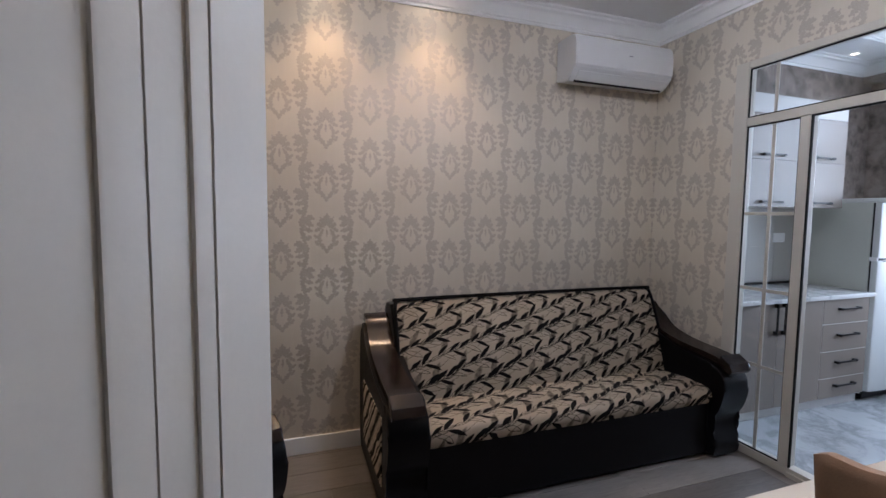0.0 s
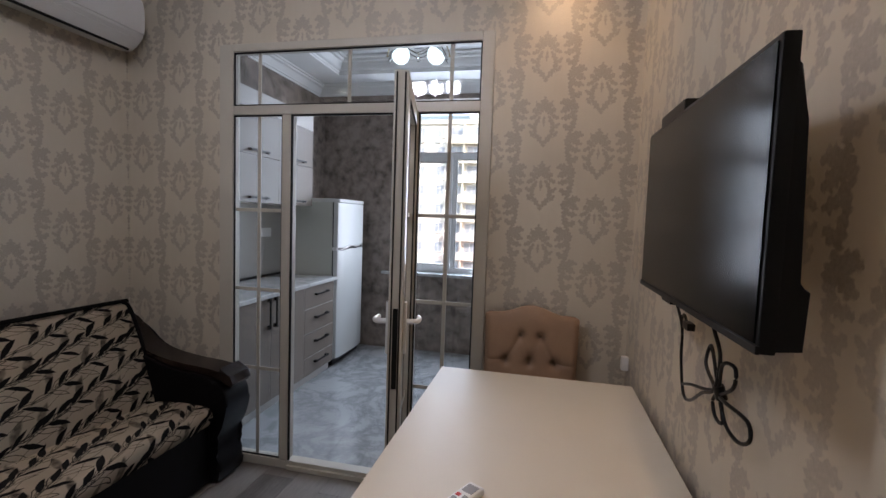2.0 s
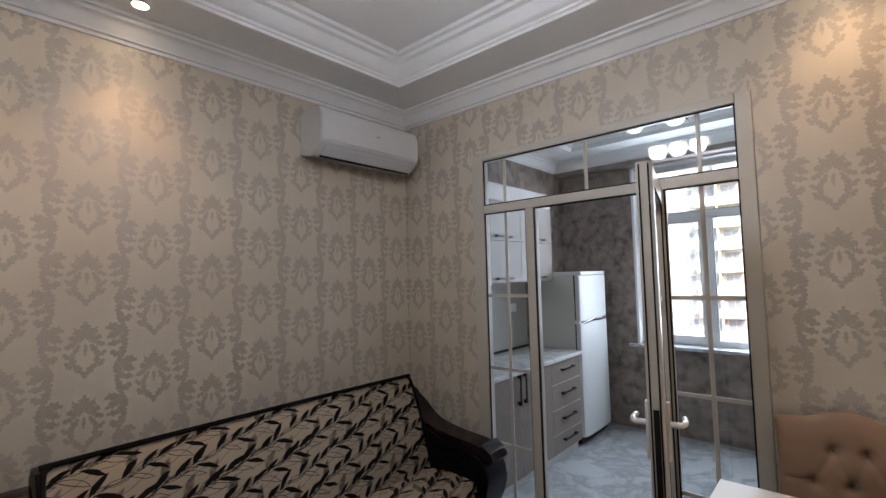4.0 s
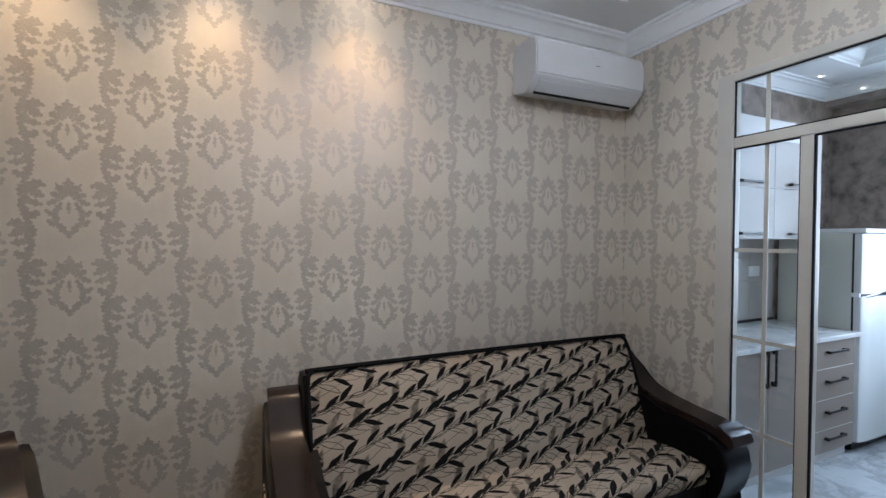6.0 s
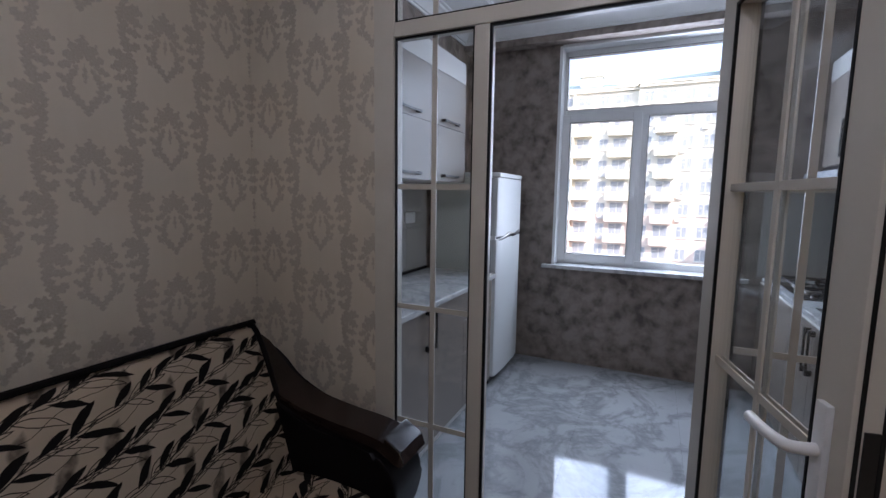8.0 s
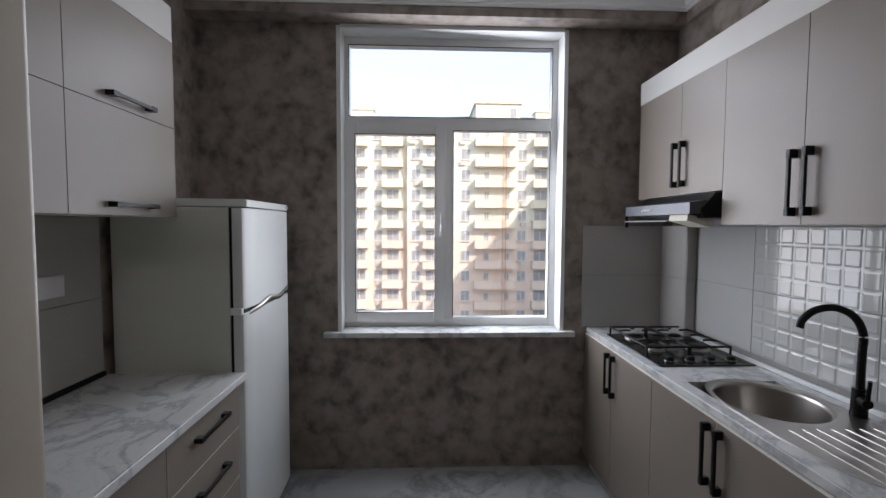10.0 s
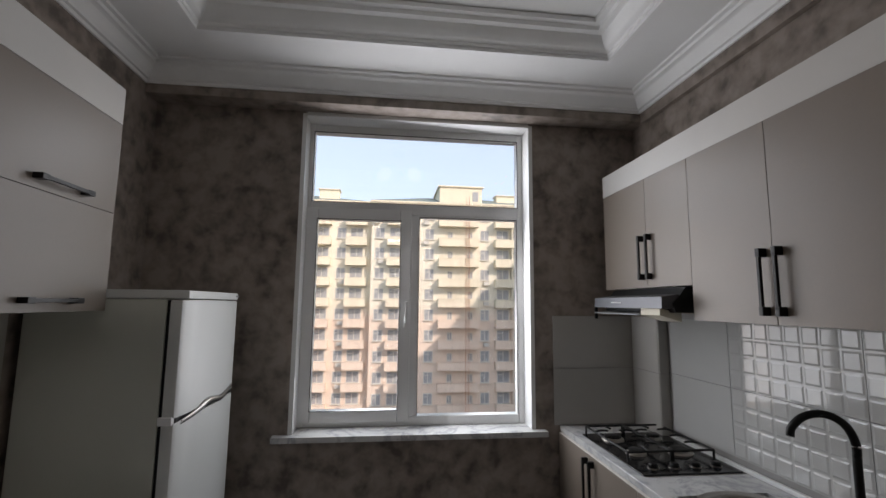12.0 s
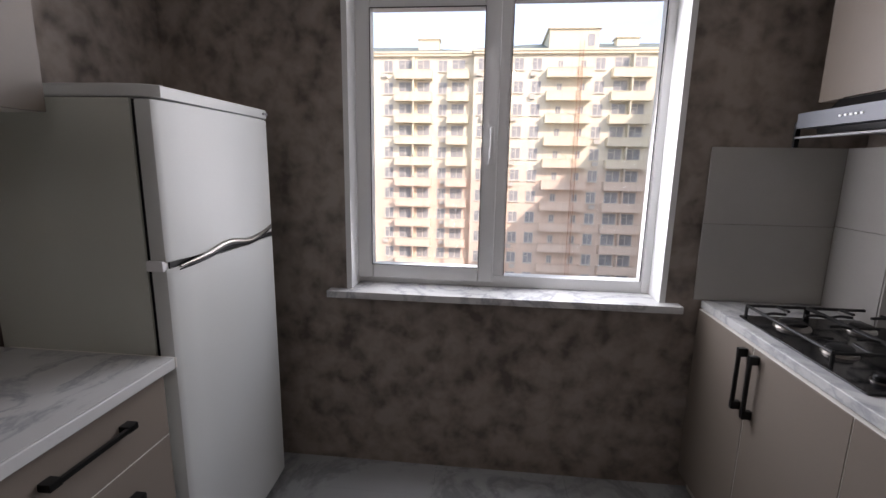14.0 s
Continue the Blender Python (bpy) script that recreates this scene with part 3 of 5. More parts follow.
# kitchen window
wx0, wx1 = 6.345, 6.415
window = thing("window_1", "white plastic kitchen window with one opening sash and a top light", "window", (6.38, 1.99, 0.87), kind="structure")
bm = ring_bars(wx0, wx1, 1.292, 2.690, 0.870, 2.700, 0.055)
box(bm, wx0, wx1, 1.347, 2.635, 2.135, 2.205, 0.006)
box(bm, wx0, wx1, 1.985, 2.045, 0.925, 2.135, 0.006)
part("window_frame", bm, PVC, window)
part("fixed_bead", ring_bars(wx0 + 0.004, wx1 - 0.01, 1.336, 1.992, 0.905, 2.142, 0.018, 0.004), PVC, window)
sash = part("sash", ring_bars(wx0 - 0.022, wx0 + 0.045, 2.025, 2.665, 0.895, 2.162, 0.070, 0.008), PVC, window, "opening casement sash")
pane(window, 6.378, 1.35, 1.978, 0.918, 2.13)
pane(window, 6.378, 1.345, 2.64, 2.20, 2.65)
pane(window, 6.362, 2.09, 2.60, 0.96, 2.10)
gasket(window, wx0 + 0.002, wx0 + 0.006, 1.352, 1.976, 0.921, 2.126)
gasket(sash, wx0 - 0.025, wx0 - 0.021, 2.092, 2.598, 0.962, 2.095)
gasket(window, wx0 - 0.003, wx0 + 0.003, 1.345, 2.638, 2.204, 2.648)
bm = boxes((6.305, 6.324, 2.036, 2.062, 1.44, 1.51), bevel=0.004)
box(bm, 6.285, 6.300, 2.040, 2.058, 1.475, 1.60, 0.005)
box(bm, 6.290, 6.322, 2.042, 2.056, 1.468, 1.49, 0.003)
part("window_handle", bm, PVC, window, "white lever handle, closed")
for hz in (0.98, 2.06):
    part("hinge", cyl(bmesh.new(), (6.33, 2.674, hz - 0.04), (6.33, 2.674, hz + 0.04), 0.009, n=12), PVC, window)

# glazed partition between living room and kitchen
gx0, gx1 = 3.692, 3.758
MY = (2.62, 2.08, 1.52)
part_fr = thing("glazed_partition", "cream plastic glazed partition with side lights and a top light", "glazed partition", (3.725, 2.08, 0), kind="structure")
bm = boxes((gx0, gx1, 2.772, 2.858, 0, 2.408), (gx0, gx1, 1.302, 1.364, 0, 2.408), (gx0, gx1, 1.364, 2.772, 2.364, 2.408),
           (gx0, gx1, 1.364, 2.772, 2.018, 2.070), (gx0, gx1, 2.408, 2.462, 0.05, 2.018), (gx0, gx1, 1.682, 1.735, 0.05, 2.018), (gx0, gx1, 1.364, 2.772, 0, 0.05), bevel=0.006)
part("frame", bm, CREAM_PVC, part_fr)
for y0, y1, z0, z1 in ((2.462, 2.772, 0.05, 2.018), (1.364, 1.682, 0.05, 2.018), (1.364, 2.772, 2.070, 2.364)):
    pane(part_fr, 3.730, y0, y1, z0, z1)
    gasket(part_fr, gx0 + 0.010, gx0 + 0.018, y0 - 0.001, y1 + 0.001, z0 - 0.001, z1 + 0.001, 0.008)
for y0, y1, ym in ((2.462, 2.772, MY[0]), (1.364, 1.682, MY[2])):
    for zz in (0.565, 1.03, 1.488):
        part("muntin", boxes((3.720, 3.726, y0, y1, zz - 0.010, zz + 0.010), bevel=0.002), CREAM_PVC, part_fr)
    part("muntin", boxes((3.719, 3.7275, ym - 0.010, ym + 0.010, 0.05, 2.018), bevel=0.002), CREAM_PVC, part_fr)
for ym in MY:
    part("muntin", boxes((3.720, 3.726, ym - 0.010, ym + 0.010, 2.070, 2.364), bevel=0.002), CREAM_PVC, part_fr)
part("door_seal", boxes((gx0 + 0.004, gx0 + 0.014, 2.399, 2.4085, 0.03, 2.018)), GASKET, part_fr, "black rubber seal of the doorway")
part("door_seal", boxes((gx0 + 0.004, gx0 + 0.014, 1.735, 2.399, 2.009, 2.0185)), GASKET, part_fr, "black rubber seal of the doorway")
part("threshold", boxes((gx0 - 0.012, gx1 + 0.012, 1.735, 2.408, 0.0, 0.026), bevel=0.004), CREAM_PVC, part_fr)
part("strike_plate", boxes((gx0 + 0.006, gx0 + 0.030, 2.404, 2.4085, 0.93, 1.10)), STEEL, part_fr)

# open glazed leaf: local x runs from the hinge to the free edge
leaf_m = pose(3.712, 1.722, 0, 0, 0, 193.0)
LW, LT = 0.655, 0.058
leaf = thing("glazed_door", "open cream plastic glazed kitchen door with glazing bars", "door")


def yz_to_leaf(bm):
    """From (depth, along, up) frames to the leaf's own axes."""
    bm.transform(Matrix(((0, 1, 0, 0), (1, 0, 0, 0), (0, 0, 1, 0), (0, 0, 0, 1))))
    bmesh.ops.reverse_faces(bm, faces=bm.faces)
    return bm


lframe = part("stile_frame", yz_to_leaf(ring_bars(-LT / 2, LT / 2, 0, LW, 0.03, 2.03, 0.092, 0.007)), CREAM_PVC, leaf)
lp = part("pane", boxes((0.09, LW - 0.09, -0.004, 0.004, 0.12, 1.94)), GLASS, leaf, "clear glass")
lp.visible_shadow = False
for sgn in (-1, 1):
    a, b = sorted((sgn * (LT / 2 - 0.006), sgn * (LT / 2 + 0.0015)))
    part("gasket", yz_to_leaf(ring_bars(a, b, 0.086, LW - 0.086, 0.116, 1.944, 0.007, 0.0)), GASKET, lframe)
part("edge_gasket", boxes((LW - 0.001, LW + 0.002, 0.012, 0.018, 0.04, 2.02)), GASKET, lframe)
part("edge_gasket", boxes((LW - 0.001, LW + 0.002, -0.020, -0.014, 0.04, 2.02)), GASKET, lframe)
for zz in (0.565, 1.03, 1.488):
    part("muntin", boxes((0.09, LW - 0.09, -0.010, -0.005, zz - 0.010, zz + 0.010), bevel=0.002), CREAM_PVC, leaf)
    part("muntin", boxes((0.09, LW - 0.09, 0.005, 0.010, zz - 0.010, zz + 0.010), bevel=0.002), CREAM_PVC, leaf)
part("muntin", boxes((LW / 2 - 0.010, LW / 2 + 0.010, -0.011, -0.005, 0.12, 1.94), bevel=0.002), CREAM_PVC, leaf)
part("muntin", boxes((LW / 2 - 0.010, LW / 2 + 0.010, 0.005, 0.011, 0.12, 1.94), bevel=0.002), CREAM_PVC, leaf)
part("lock_plate", boxes((LW - 0.001, LW + 0.003, -0.010, 0.010, 0.80, 1.12)), BLACK_PLASTIC, lframe, "dark metal lock strip in the door's edge")
for sgn in (-1, 1):
    bm = boxes((LW - 0.066, LW - 0.034, min(sgn * LT / 2, sgn * (LT / 2 + 0.012)), max(sgn * LT / 2, sgn * (LT / 2 + 0.012)), 0.93, 1.14), bevel=0.004)
    y = sgn * LT / 2
    tube(bm, smooth_path([(LW - 0.05, y, 1.06), (LW - 0.05, y + sgn * 0.045, 1.06), (LW - 0.07, y + sgn * 0.058, 1.06), (LW - 0.12, y + sgn * 0.060, 1.055), (LW - 0.175, y + sgn * 0.056, 1.05)], 6), 0.0105, 10)
    part("door_handle", bm, WHITE_PLASTIC, leaf, "white lever handle")
leaf.matrix_basis = leaf_m

# entrance door, half open
entr = thing("door_1", "white moulded entrance door leaf, half open", "door", kind="structure")
EW = 0.805
slab = part("door_leaf", boxes((0, EW, -0.02, 0.02, 0.012, 2.03), bevel=0.004), DOOR_PAINT, entr)
for sgn in (-1, 1):
    for x0, x1, z0, z1 in ((0.087, EW - 0.087, 0.13, 1.91),):
        for inset, w, h in ((0.0, 0.026, 0.0035), (0.073, 0.042, 0.004)):
            a, b = sorted((sgn * 0.0195, sgn * (0.02 + h)))
            part("moulding", yz_to_leaf(ring_bars(a, b, x0 + inset, x1 - inset, z0 + inset, z1 - inset, w, 0.005)), DOOR_PAINT, slab)
bm = boxes((EW - 0.09, EW - 0.045, 0.02, 0.030, 0.96, 1.10), bevel=0.004)
tube(bm, smooth_path([(EW - 0.065, 0.025, 1.03), (EW - 0.065, 0.07, 1.03), (EW - 0.10, 0.078, 1.03), (EW - 0.19, 0.075, 1.03)], 6), 0.009)
part("door_handle", bm, STEEL, entr, "steel lever handle")
entr.matrix_basis = pose(DOOR_X0, SOUTH + 0.04, 0, 0, 0, 54.8)
bm = boxes((DOOR_X0 - 0.07, DOOR_X0, SOUTH, SOUTH + 0.016, 0, DOOR_Z + 0.07), (DOOR_X1, DOOR_X1 + 0.07, SOUTH, SOUTH + 0.016, 0, DOOR_Z + 0.07),
           (DOOR_X0, DOOR_X1, SOUTH, SOUTH + 0.016, DOOR_Z, DOOR_Z + 0.07), bevel=0.004)
box(bm, DOOR_X0 - 0.001, DOOR_X0 + 0.018, SOUTH - 0.2, SOUTH - 0.001, 0, DOOR_Z)
box(bm, DOOR_X1 - 0.018, DOOR_X1 + 0.001, SOUTH - 0.2, SOUTH - 0.001, 0, DOOR_Z)
box(bm, DOOR_X0 + 0.018, DOOR_X1 - 0.018, SOUTH - 0.2, SOUTH - 0.001, DOOR_Z - 0.018, DOOR_Z + 0.001)
struct("trim_door", bm, DOOR_PAINT, "white door lining and architrave of the entrance", "door frame")

# ---- living room ----


def grid_sheet(bm, nx, ny, fn, close=True):
    vs = [[bm.verts.new(fn(i / nx, j / ny)) for j in range(ny + 1)] for i in range(nx + 1)]
    for i in range(nx):
        for j in range(ny):
            bm.faces.new((vs[i][j], vs[i + 1][j], vs[i + 1][j + 1], vs[i][j + 1]))
    return vs


def sofa(name, x0, x1, label):
    """Sofa with rolled arms, wooden arm caps and a printed seat and back; it stands against the north wall."""
    AW = 0.215
    a, b = x0 + AW, x1 - AW
    ob = thing(name, label, "sofa" if x1 - x0 > 1.4 else "armchair", ((x0 + x1) / 2, 3.05, 0))
    part("base", boxes((a - 0.02, b + 0.02, 2.715, 3.36, 0.015, 0.375), bevel=0.018, seg=3), LEATHER, ob, "black leatherette front")
    # seat: slightly crowned, rounded at the front
    bm = bmesh.new()
    prof = smooth_path([(0, 2.712, 0.335), (0, 2.690, 0.375), (0, 2.700, 0.415), (0, 2.745, 0.432), (0, 2.90, 0.437), (0, 3.10, 0.418), (0, 3.16, 0.39)], 5)
    n = len(prof) - 1

    def seat(u, v):
        p = prof[min(n, round(v * n))]
        crown = 0.010 * (1 - (2 * u - 1) ** 4)
        sag = 0.004 * math.sin(u * 9) * math.sin(v * 5)
        return (a - 0.005 + (b - a + 0.01) * u, p.y, p.z + (crown + sag) * min(1, v * 3))
    grid_sheet(bm, 24, n, seat)
    bmesh.ops.solidify(bm, geom=bm.faces[:], thickness=0.03)
    part("seat", bm, FABRIC, ob, "cream seat cover printed with black leaves")
    # back
    bm = bmesh.new()
    prof2 = smooth_path([(0, 3.06, 0.40), (0, 3.075, 0.46), (0, 3.125, 0.62), (0, 3.195, 0.80), (0, 3.245, 0.915), (0, 3.268, 0.945), (0, 3.30, 0.952)], 5)
    n2 = len(prof2) - 1

    def back(u, v):
        p = prof2[min(n2, round(v * n2))]
        w = 0.0 if v < 0.9 else (v - 0.9) * 0.12
        bulge = 0.016 * (1 - (2 * u - 1) ** 6) * math.sin(min(1, v * 1.05) * math.pi)
        return (a - 0.03 + w + (b - a + 0.06 - 2 * w) * u, p.y - bulge, p.z)
    grid_sheet(bm, 24, n2, back)
    bmesh.ops.solidify(bm, geom=bm.faces[:], thickness=0.03)
    part("backrest", bm, FABRIC, ob, "cream back cover printed with black leaves")
    shell = bmesh.new()
    prism(shell, [(3.10, 0.30), (3.46, 0.06), (3.47, 0.88), (3.42, 0.925), (3.31, 0.930), (3.22, 0.80), (3.14, 0.58)], "x", a - 0.045, b + 0.045, 0.012)
    part("back_shell", shell, LEATHER, ob)
    rim = [(a - 0.032, 3.08, 0.47), (a - 0.032, 3.19, 0.80), (a - 0.030, 3.245, 0.925), (a - 0.010, 3.262, 0.955), (a + 0.04, 3.268, 0.962),
           ((a + b) / 2, 3.268, 0.966), (b - 0.04, 3.268, 0.962), (b + 0.010, 3.262, 0.955), (b + 0.030, 3.245, 0.925), (b + 0.032, 3.19, 0.80), (b + 0.032, 3.08, 0.47)]
    part("piping", tube(bmesh.new(), smooth_path(rim, 6), 0.011, 8), PIPING, ob, "black piping along the back's edge")
    for k, (p, q, sg) in enumerate(((x0, a, -1), (b, x1, 1))):
        side = smooth_path([(0, 3.44, 0.02), (0, 3.45, 0.50), (0, 3.40, 0.80), (0, 3.29, 0.77), (0, 3.18, 0.685), (0, 2.98, 0.615), (0, 2.78, 0.59), (0, 2.67, 0.56), (0, 2.615, 0.47),
                            (0, 2.640, 0.33), (0, 2.690, 0.22), (0, 2.655, 0.10), (0, 2.665, 0.02)], 4)
        arm = part("armrest", prism(bmesh.new(), [(v.y, v.z) for v in side], "x", p + 0.012, q - 0.004, 0.022), LEATHER, ob, "rolled black leatherette arm")
        cap = smooth_path([(0, 3.42, 0.862), (0, 3.345, 0.852), (0, 3.27, 0.785), (0, 3.18, 0.715), (0, 3.05, 0.668), (0, 2.90, 0.645), (0, 2.76, 0.634), (0, 2.67, 0.618), (0, 2.605, 0.585)], 5)
        low = [(v.y + 0.012, v.z - 0.040) for v in cap[::-1]]
        bm = prism(bmesh.new(), [(v.y, v.z) for v in cap] + low, "x", p + 0.030, q - 0.045, 0.010)
        wood = part("arm_cap", bm, WOOD_DARK, ob, "glossy dark wooden arm cap")
        tip = prism(bmesh.new(), [(2.665, 0.642), (2.60, 0.605), (2.585, 0.565), (2.600, 0.545), (2.64, 0.56), (2.67, 0.60)], "x", p + 0.022, q - 0.036, 0.008)
        part("cap_end", tip, WOOD_DARK, wood)
        panel_x = p if sg < 0 else q
        bm = boxes((min(panel_x + 0.006, panel_x + 0.016) - (0.0 if sg < 0 else 0.016), max(panel_x + 0.006, panel_x + 0.016) - (0.0 if sg < 0 else 0.016), 2.76, 3.28, 0.16, 0.50), bevel=0.004)
        part("side_panel", bm, FABRIC, arm, "printed fabric panel")
    for fx in (x0 + 0.12, x1 - 0.12):
        for fy in (2.76, 3.36):
            part("foot", boxes((fx - 0.03, fx + 0.03, fy - 0.03, fy + 0.03, 0, 0.022)), BLACK_PLASTIC, ob)
    return ob


sofa("sofa", 1.425, 3.645, "black leatherette sofa with leaf-printed cream covers and wooden arms")
arm_chair = sofa("armchair", -0.5, 0.5, "matching black armchair with leaf-printed cream covers and wooden arms")
arm_chair.matrix_basis = pose(0.38, 2.77, 0, 0, 0, 27)

# table
tbl = thing("dining_table", "white satin rectangular dining table pushed against the wall", "table", (2.72, 1.05, 0))
part("tabletop", boxes((2.045, 3.405, 0.632, 1.452, 0.765, 0.800), bevel=0.004), TABLE_WHITE, tbl)
part("apron", boxes((2.10, 3.35, 0.69, 0.71, 0.68, 0.764), (2.10, 3.35, 1.375, 1.395, 0.68, 0.764), (2.10, 2.12, 0.71, 1.375, 0.68, 0.764), (3.33, 3.35, 0.71, 1.375, 0.68, 0.764)), LEG_WHITE, tbl)
for lx in (2.095, 3.30):
    for ly in (0.685, 1.345):
        part("leg", boxes((lx, lx + 0.055, ly, ly + 0.055, 0, 0.68), bevel=0.004), LEG_WHITE, tbl)


def chair(label):
    """Upholstered dining chair that faces +x: tufted back with a raised middle."""
    ob = thing("dining_chair", label, "chair", group="chairs at the dining table")
    W = 0.225
    buttons = [(-0.047, 0.925), (0.047, 0.925), (-0.115, 0.80), (0.0, 0.80), (0.115, 0.80), (-0.055, 0.68), (0.055, 0.68)]

    def top(s):
        k = abs(s)
        return 1.026 + 0.040 * (0.5 + 0.5 * math.cos(min(1, k / 0.72) * math.pi)) - (0.03 * max(0, k - 0.9) / 0.1) ** 1.0 * 0.4

    def lean(z):
        return -0.20 - (z - 0.45) * 0.12

    def face(front):
        def fn(u, v):
            s = 2 * u - 1
            y = s * W * (1 - 0.05 * (1 - v))
            z = 0.45 + (top(s) - 0.45) * v
            edge = min(1, (1 - abs(s)) * 9) * min(1, (1 - v) * 9)
            d = 0.012 + 0.022 * math.sqrt(max(0, edge))
            if front:
                for by, bz in buttons:
                    r2 = ((y - by) ** 2 + (z - bz) ** 2)
                    d -= 0.020 * math.exp(-r2 / 0.0004) + 0.006 * math.exp(-r2 / 0.003)
                for (ay, az), (cy, cz) in ((buttons[0], buttons[3]), (buttons[1], buttons[3]), (buttons[0], buttons[2]), (buttons[1], buttons[4])):
                    ty, tz = cy - ay, cz - az
                    q = max(0, min(1, ((y - ay) * ty + (z - az) * tz) / (ty * ty + tz * tz)))
                    d -= 0.005 * math.exp(-((y - ay - q * ty) ** 2 + (z - az - q * tz) ** 2) / 0.00008)
                if abs(z - 0.80) < 0.03 and abs(y) > 0.115:
                    d -= 0.005 * math.exp(-(z - 0.80) ** 2 / 0.00006)
            return (lean(z) + (d if front else -d * 0.8), y, z)
        return fn
    bm = bmesh.new()
    f = grid_sheet(bm, 56, 56, face(True))
    k = grid_sheet(bm, 56, 56, face(False))
    n = 56
    ring_f = [f[i][0] for i in range(n)] + [f[n][j] for j in range(n)] + [f[i][n] for i in range(n, 0, -1)] + [f[0][j] for j in range(n, 0, -1)]
    ring_k = [k[i][0] for i in range(n)] + [k[n][j] for j in range(n)] + [k[i][n] for i in range(n, 0, -1)] + [k[0][j] for j in range(n, 0, -1)]
    for i in range(len(ring_f)):
        bm.faces.new((ring_f[i], ring_f[(i + 1) % len(ring_f)], ring_k[(i + 1) % len(ring_f)], ring_k[i]))
    back = part("backrest", bm, TAN, ob, "tan tufted backrest with a curved top")
    for by, bz in buttons:
        bm = bmesh.new()
        bmesh.ops.create_uvsphere(bm, u_segments=10, v_segments=6, radius=0.008, matrix=Matrix.Translation((lean(bz) + 0.016, by, bz)))
        part("button", bm, CRYSTAL, back, "sparkling glass button")
    part("seat", boxes((-0.22, 0.21, -0.22, 0.22, 0.40, 0.485), bevel=0.025, seg=3), TAN, ob)
    part("seat_frame", boxes((-0.20, 0.19, -0.20, 0.20, 0.36, 0.405)), WOOD_DARK, ob)
    for lx, ly in ((-0.18, -0.18), (-0.18, 0.18), (0.17, -0.18), (0.17, 0.18)):
        part("leg", cyl(bmesh.new(), (lx * 1.12, ly * 1.05, 0), (lx, ly, 0.37), 0.015, 0.024, 12), WOOD_DARK, ob)
    return ob


ch = chair("tan leatherette dining chair with a buttoned back at the white table")
ch.matrix_basis = pose(2.245, 1.045, 0, 0, 0, 0)
copy_thing(ch, pose(3.375, 1.062, 0, 0, 0, 180))

# air conditioner
ac = thing("air_conditioner", "white wall-mounted split air conditioner near the ceiling", "air conditioner", (3.205, 3.39, 2.33))
prof = smooth_path([(0, 3.498, 2.385), (0, 3.40, 2.364), (0, 3.350, 2.366), (0, 3.292, 2.424), (0, 3.276, 2.450), (0, 3.272, 2.56), (0, 3.285, 2.625), (0, 3.315, 2.645), (0, 3.498, 2.648)], 3)
part("body", prism(bmesh.new(), [(p.y, p.z) for p in prof], "x", 2.805, 3.605, 0.012), AC_PLASTIC, ac)
part("front_panel", prism(bmesh.new(), [(3.276, 2.447), (3.271, 2.56), (3.283, 2.622), (3.277, 2.624), (3.264, 2.562), (3.269, 2.447)], "x", 2.812, 3.598, 0.0015), AC_PLASTIC, ac)
part("air_slot", prism(bmesh.new(), [(3.357, 2.359), (3.343, 2.370), (3.339, 2.366), (3.351, 2.354)], "x", 2.845, 3.570), BLACK_PLASTIC, ac, "dark air outlet slot")
part("louvre", prism(bmesh.new(), [(3.340, 2.366), (3.294, 2.414), (3.290, 2.411), (3.335, 2.363)], "x", 2.845, 3.570), AC_PLASTIC, ac)
part("emblem", boxes((3.22, 3.25, 3.2625, 3.2665, 2.535, 2.540)), GREY_PLASTIC, ac)

# television
tv = thing("television", "black flat television on a wall bracket", "television", (2.455, 0.70, 1.31))
part("bezel", boxes((2.092, 2.818, 0.722, 0.744, 1.308, 1.732), bevel=0.004), BLACK_PLASTIC, tv)
part("screen", boxes((2.102, 2.808, 0.742, 0.7462, 1.322, 1.722)), SCREEN, tv, "dark glossy screen, switched off")
part("back_housing", prism(bmesh.new(), [(0.723, 1.311), (0.688, 1.314), (0.685, 1.395), (0.701, 1.405), (0.705, 1.62), (0.716, 1.690), (0.723, 1.700)], "x", 2.098, 2.812, 0.003), BLACK_PLASTIC, tv)
part("wall_bracket", boxes((2.30, 2.60, SOUTH, SOUTH + 0.012, 1.40, 1.66), (2.34, 2.38, SOUTH + 0.012, 0.704, 1.38, 1.68), (2.52, 2.56, SOUTH + 0.012, 0.704, 1.38, 1.68), (2.30, 2.34, 0.640, 0.704, 1.42, 1.56)), BLACK_MATT, tv)
part("chin", boxes((2.092, 2.818, 0.742, 0.7475, 1.308, 1.320), bevel=0.001), BLACK_PLASTIC, tv)
solo("set_top_box", boxes((2.58, 2.79, 0.655, 0.725, 1.733, 1.775), bevel=0.006), BLACK_PLASTIC, "small black receiver box on top of the television", "receiver")
part("port_strip", boxes((2.60, 2.68, 0.690, 0.722, 1.286, 1.312), bevel=0.003), BLACK_PLASTIC, tv)

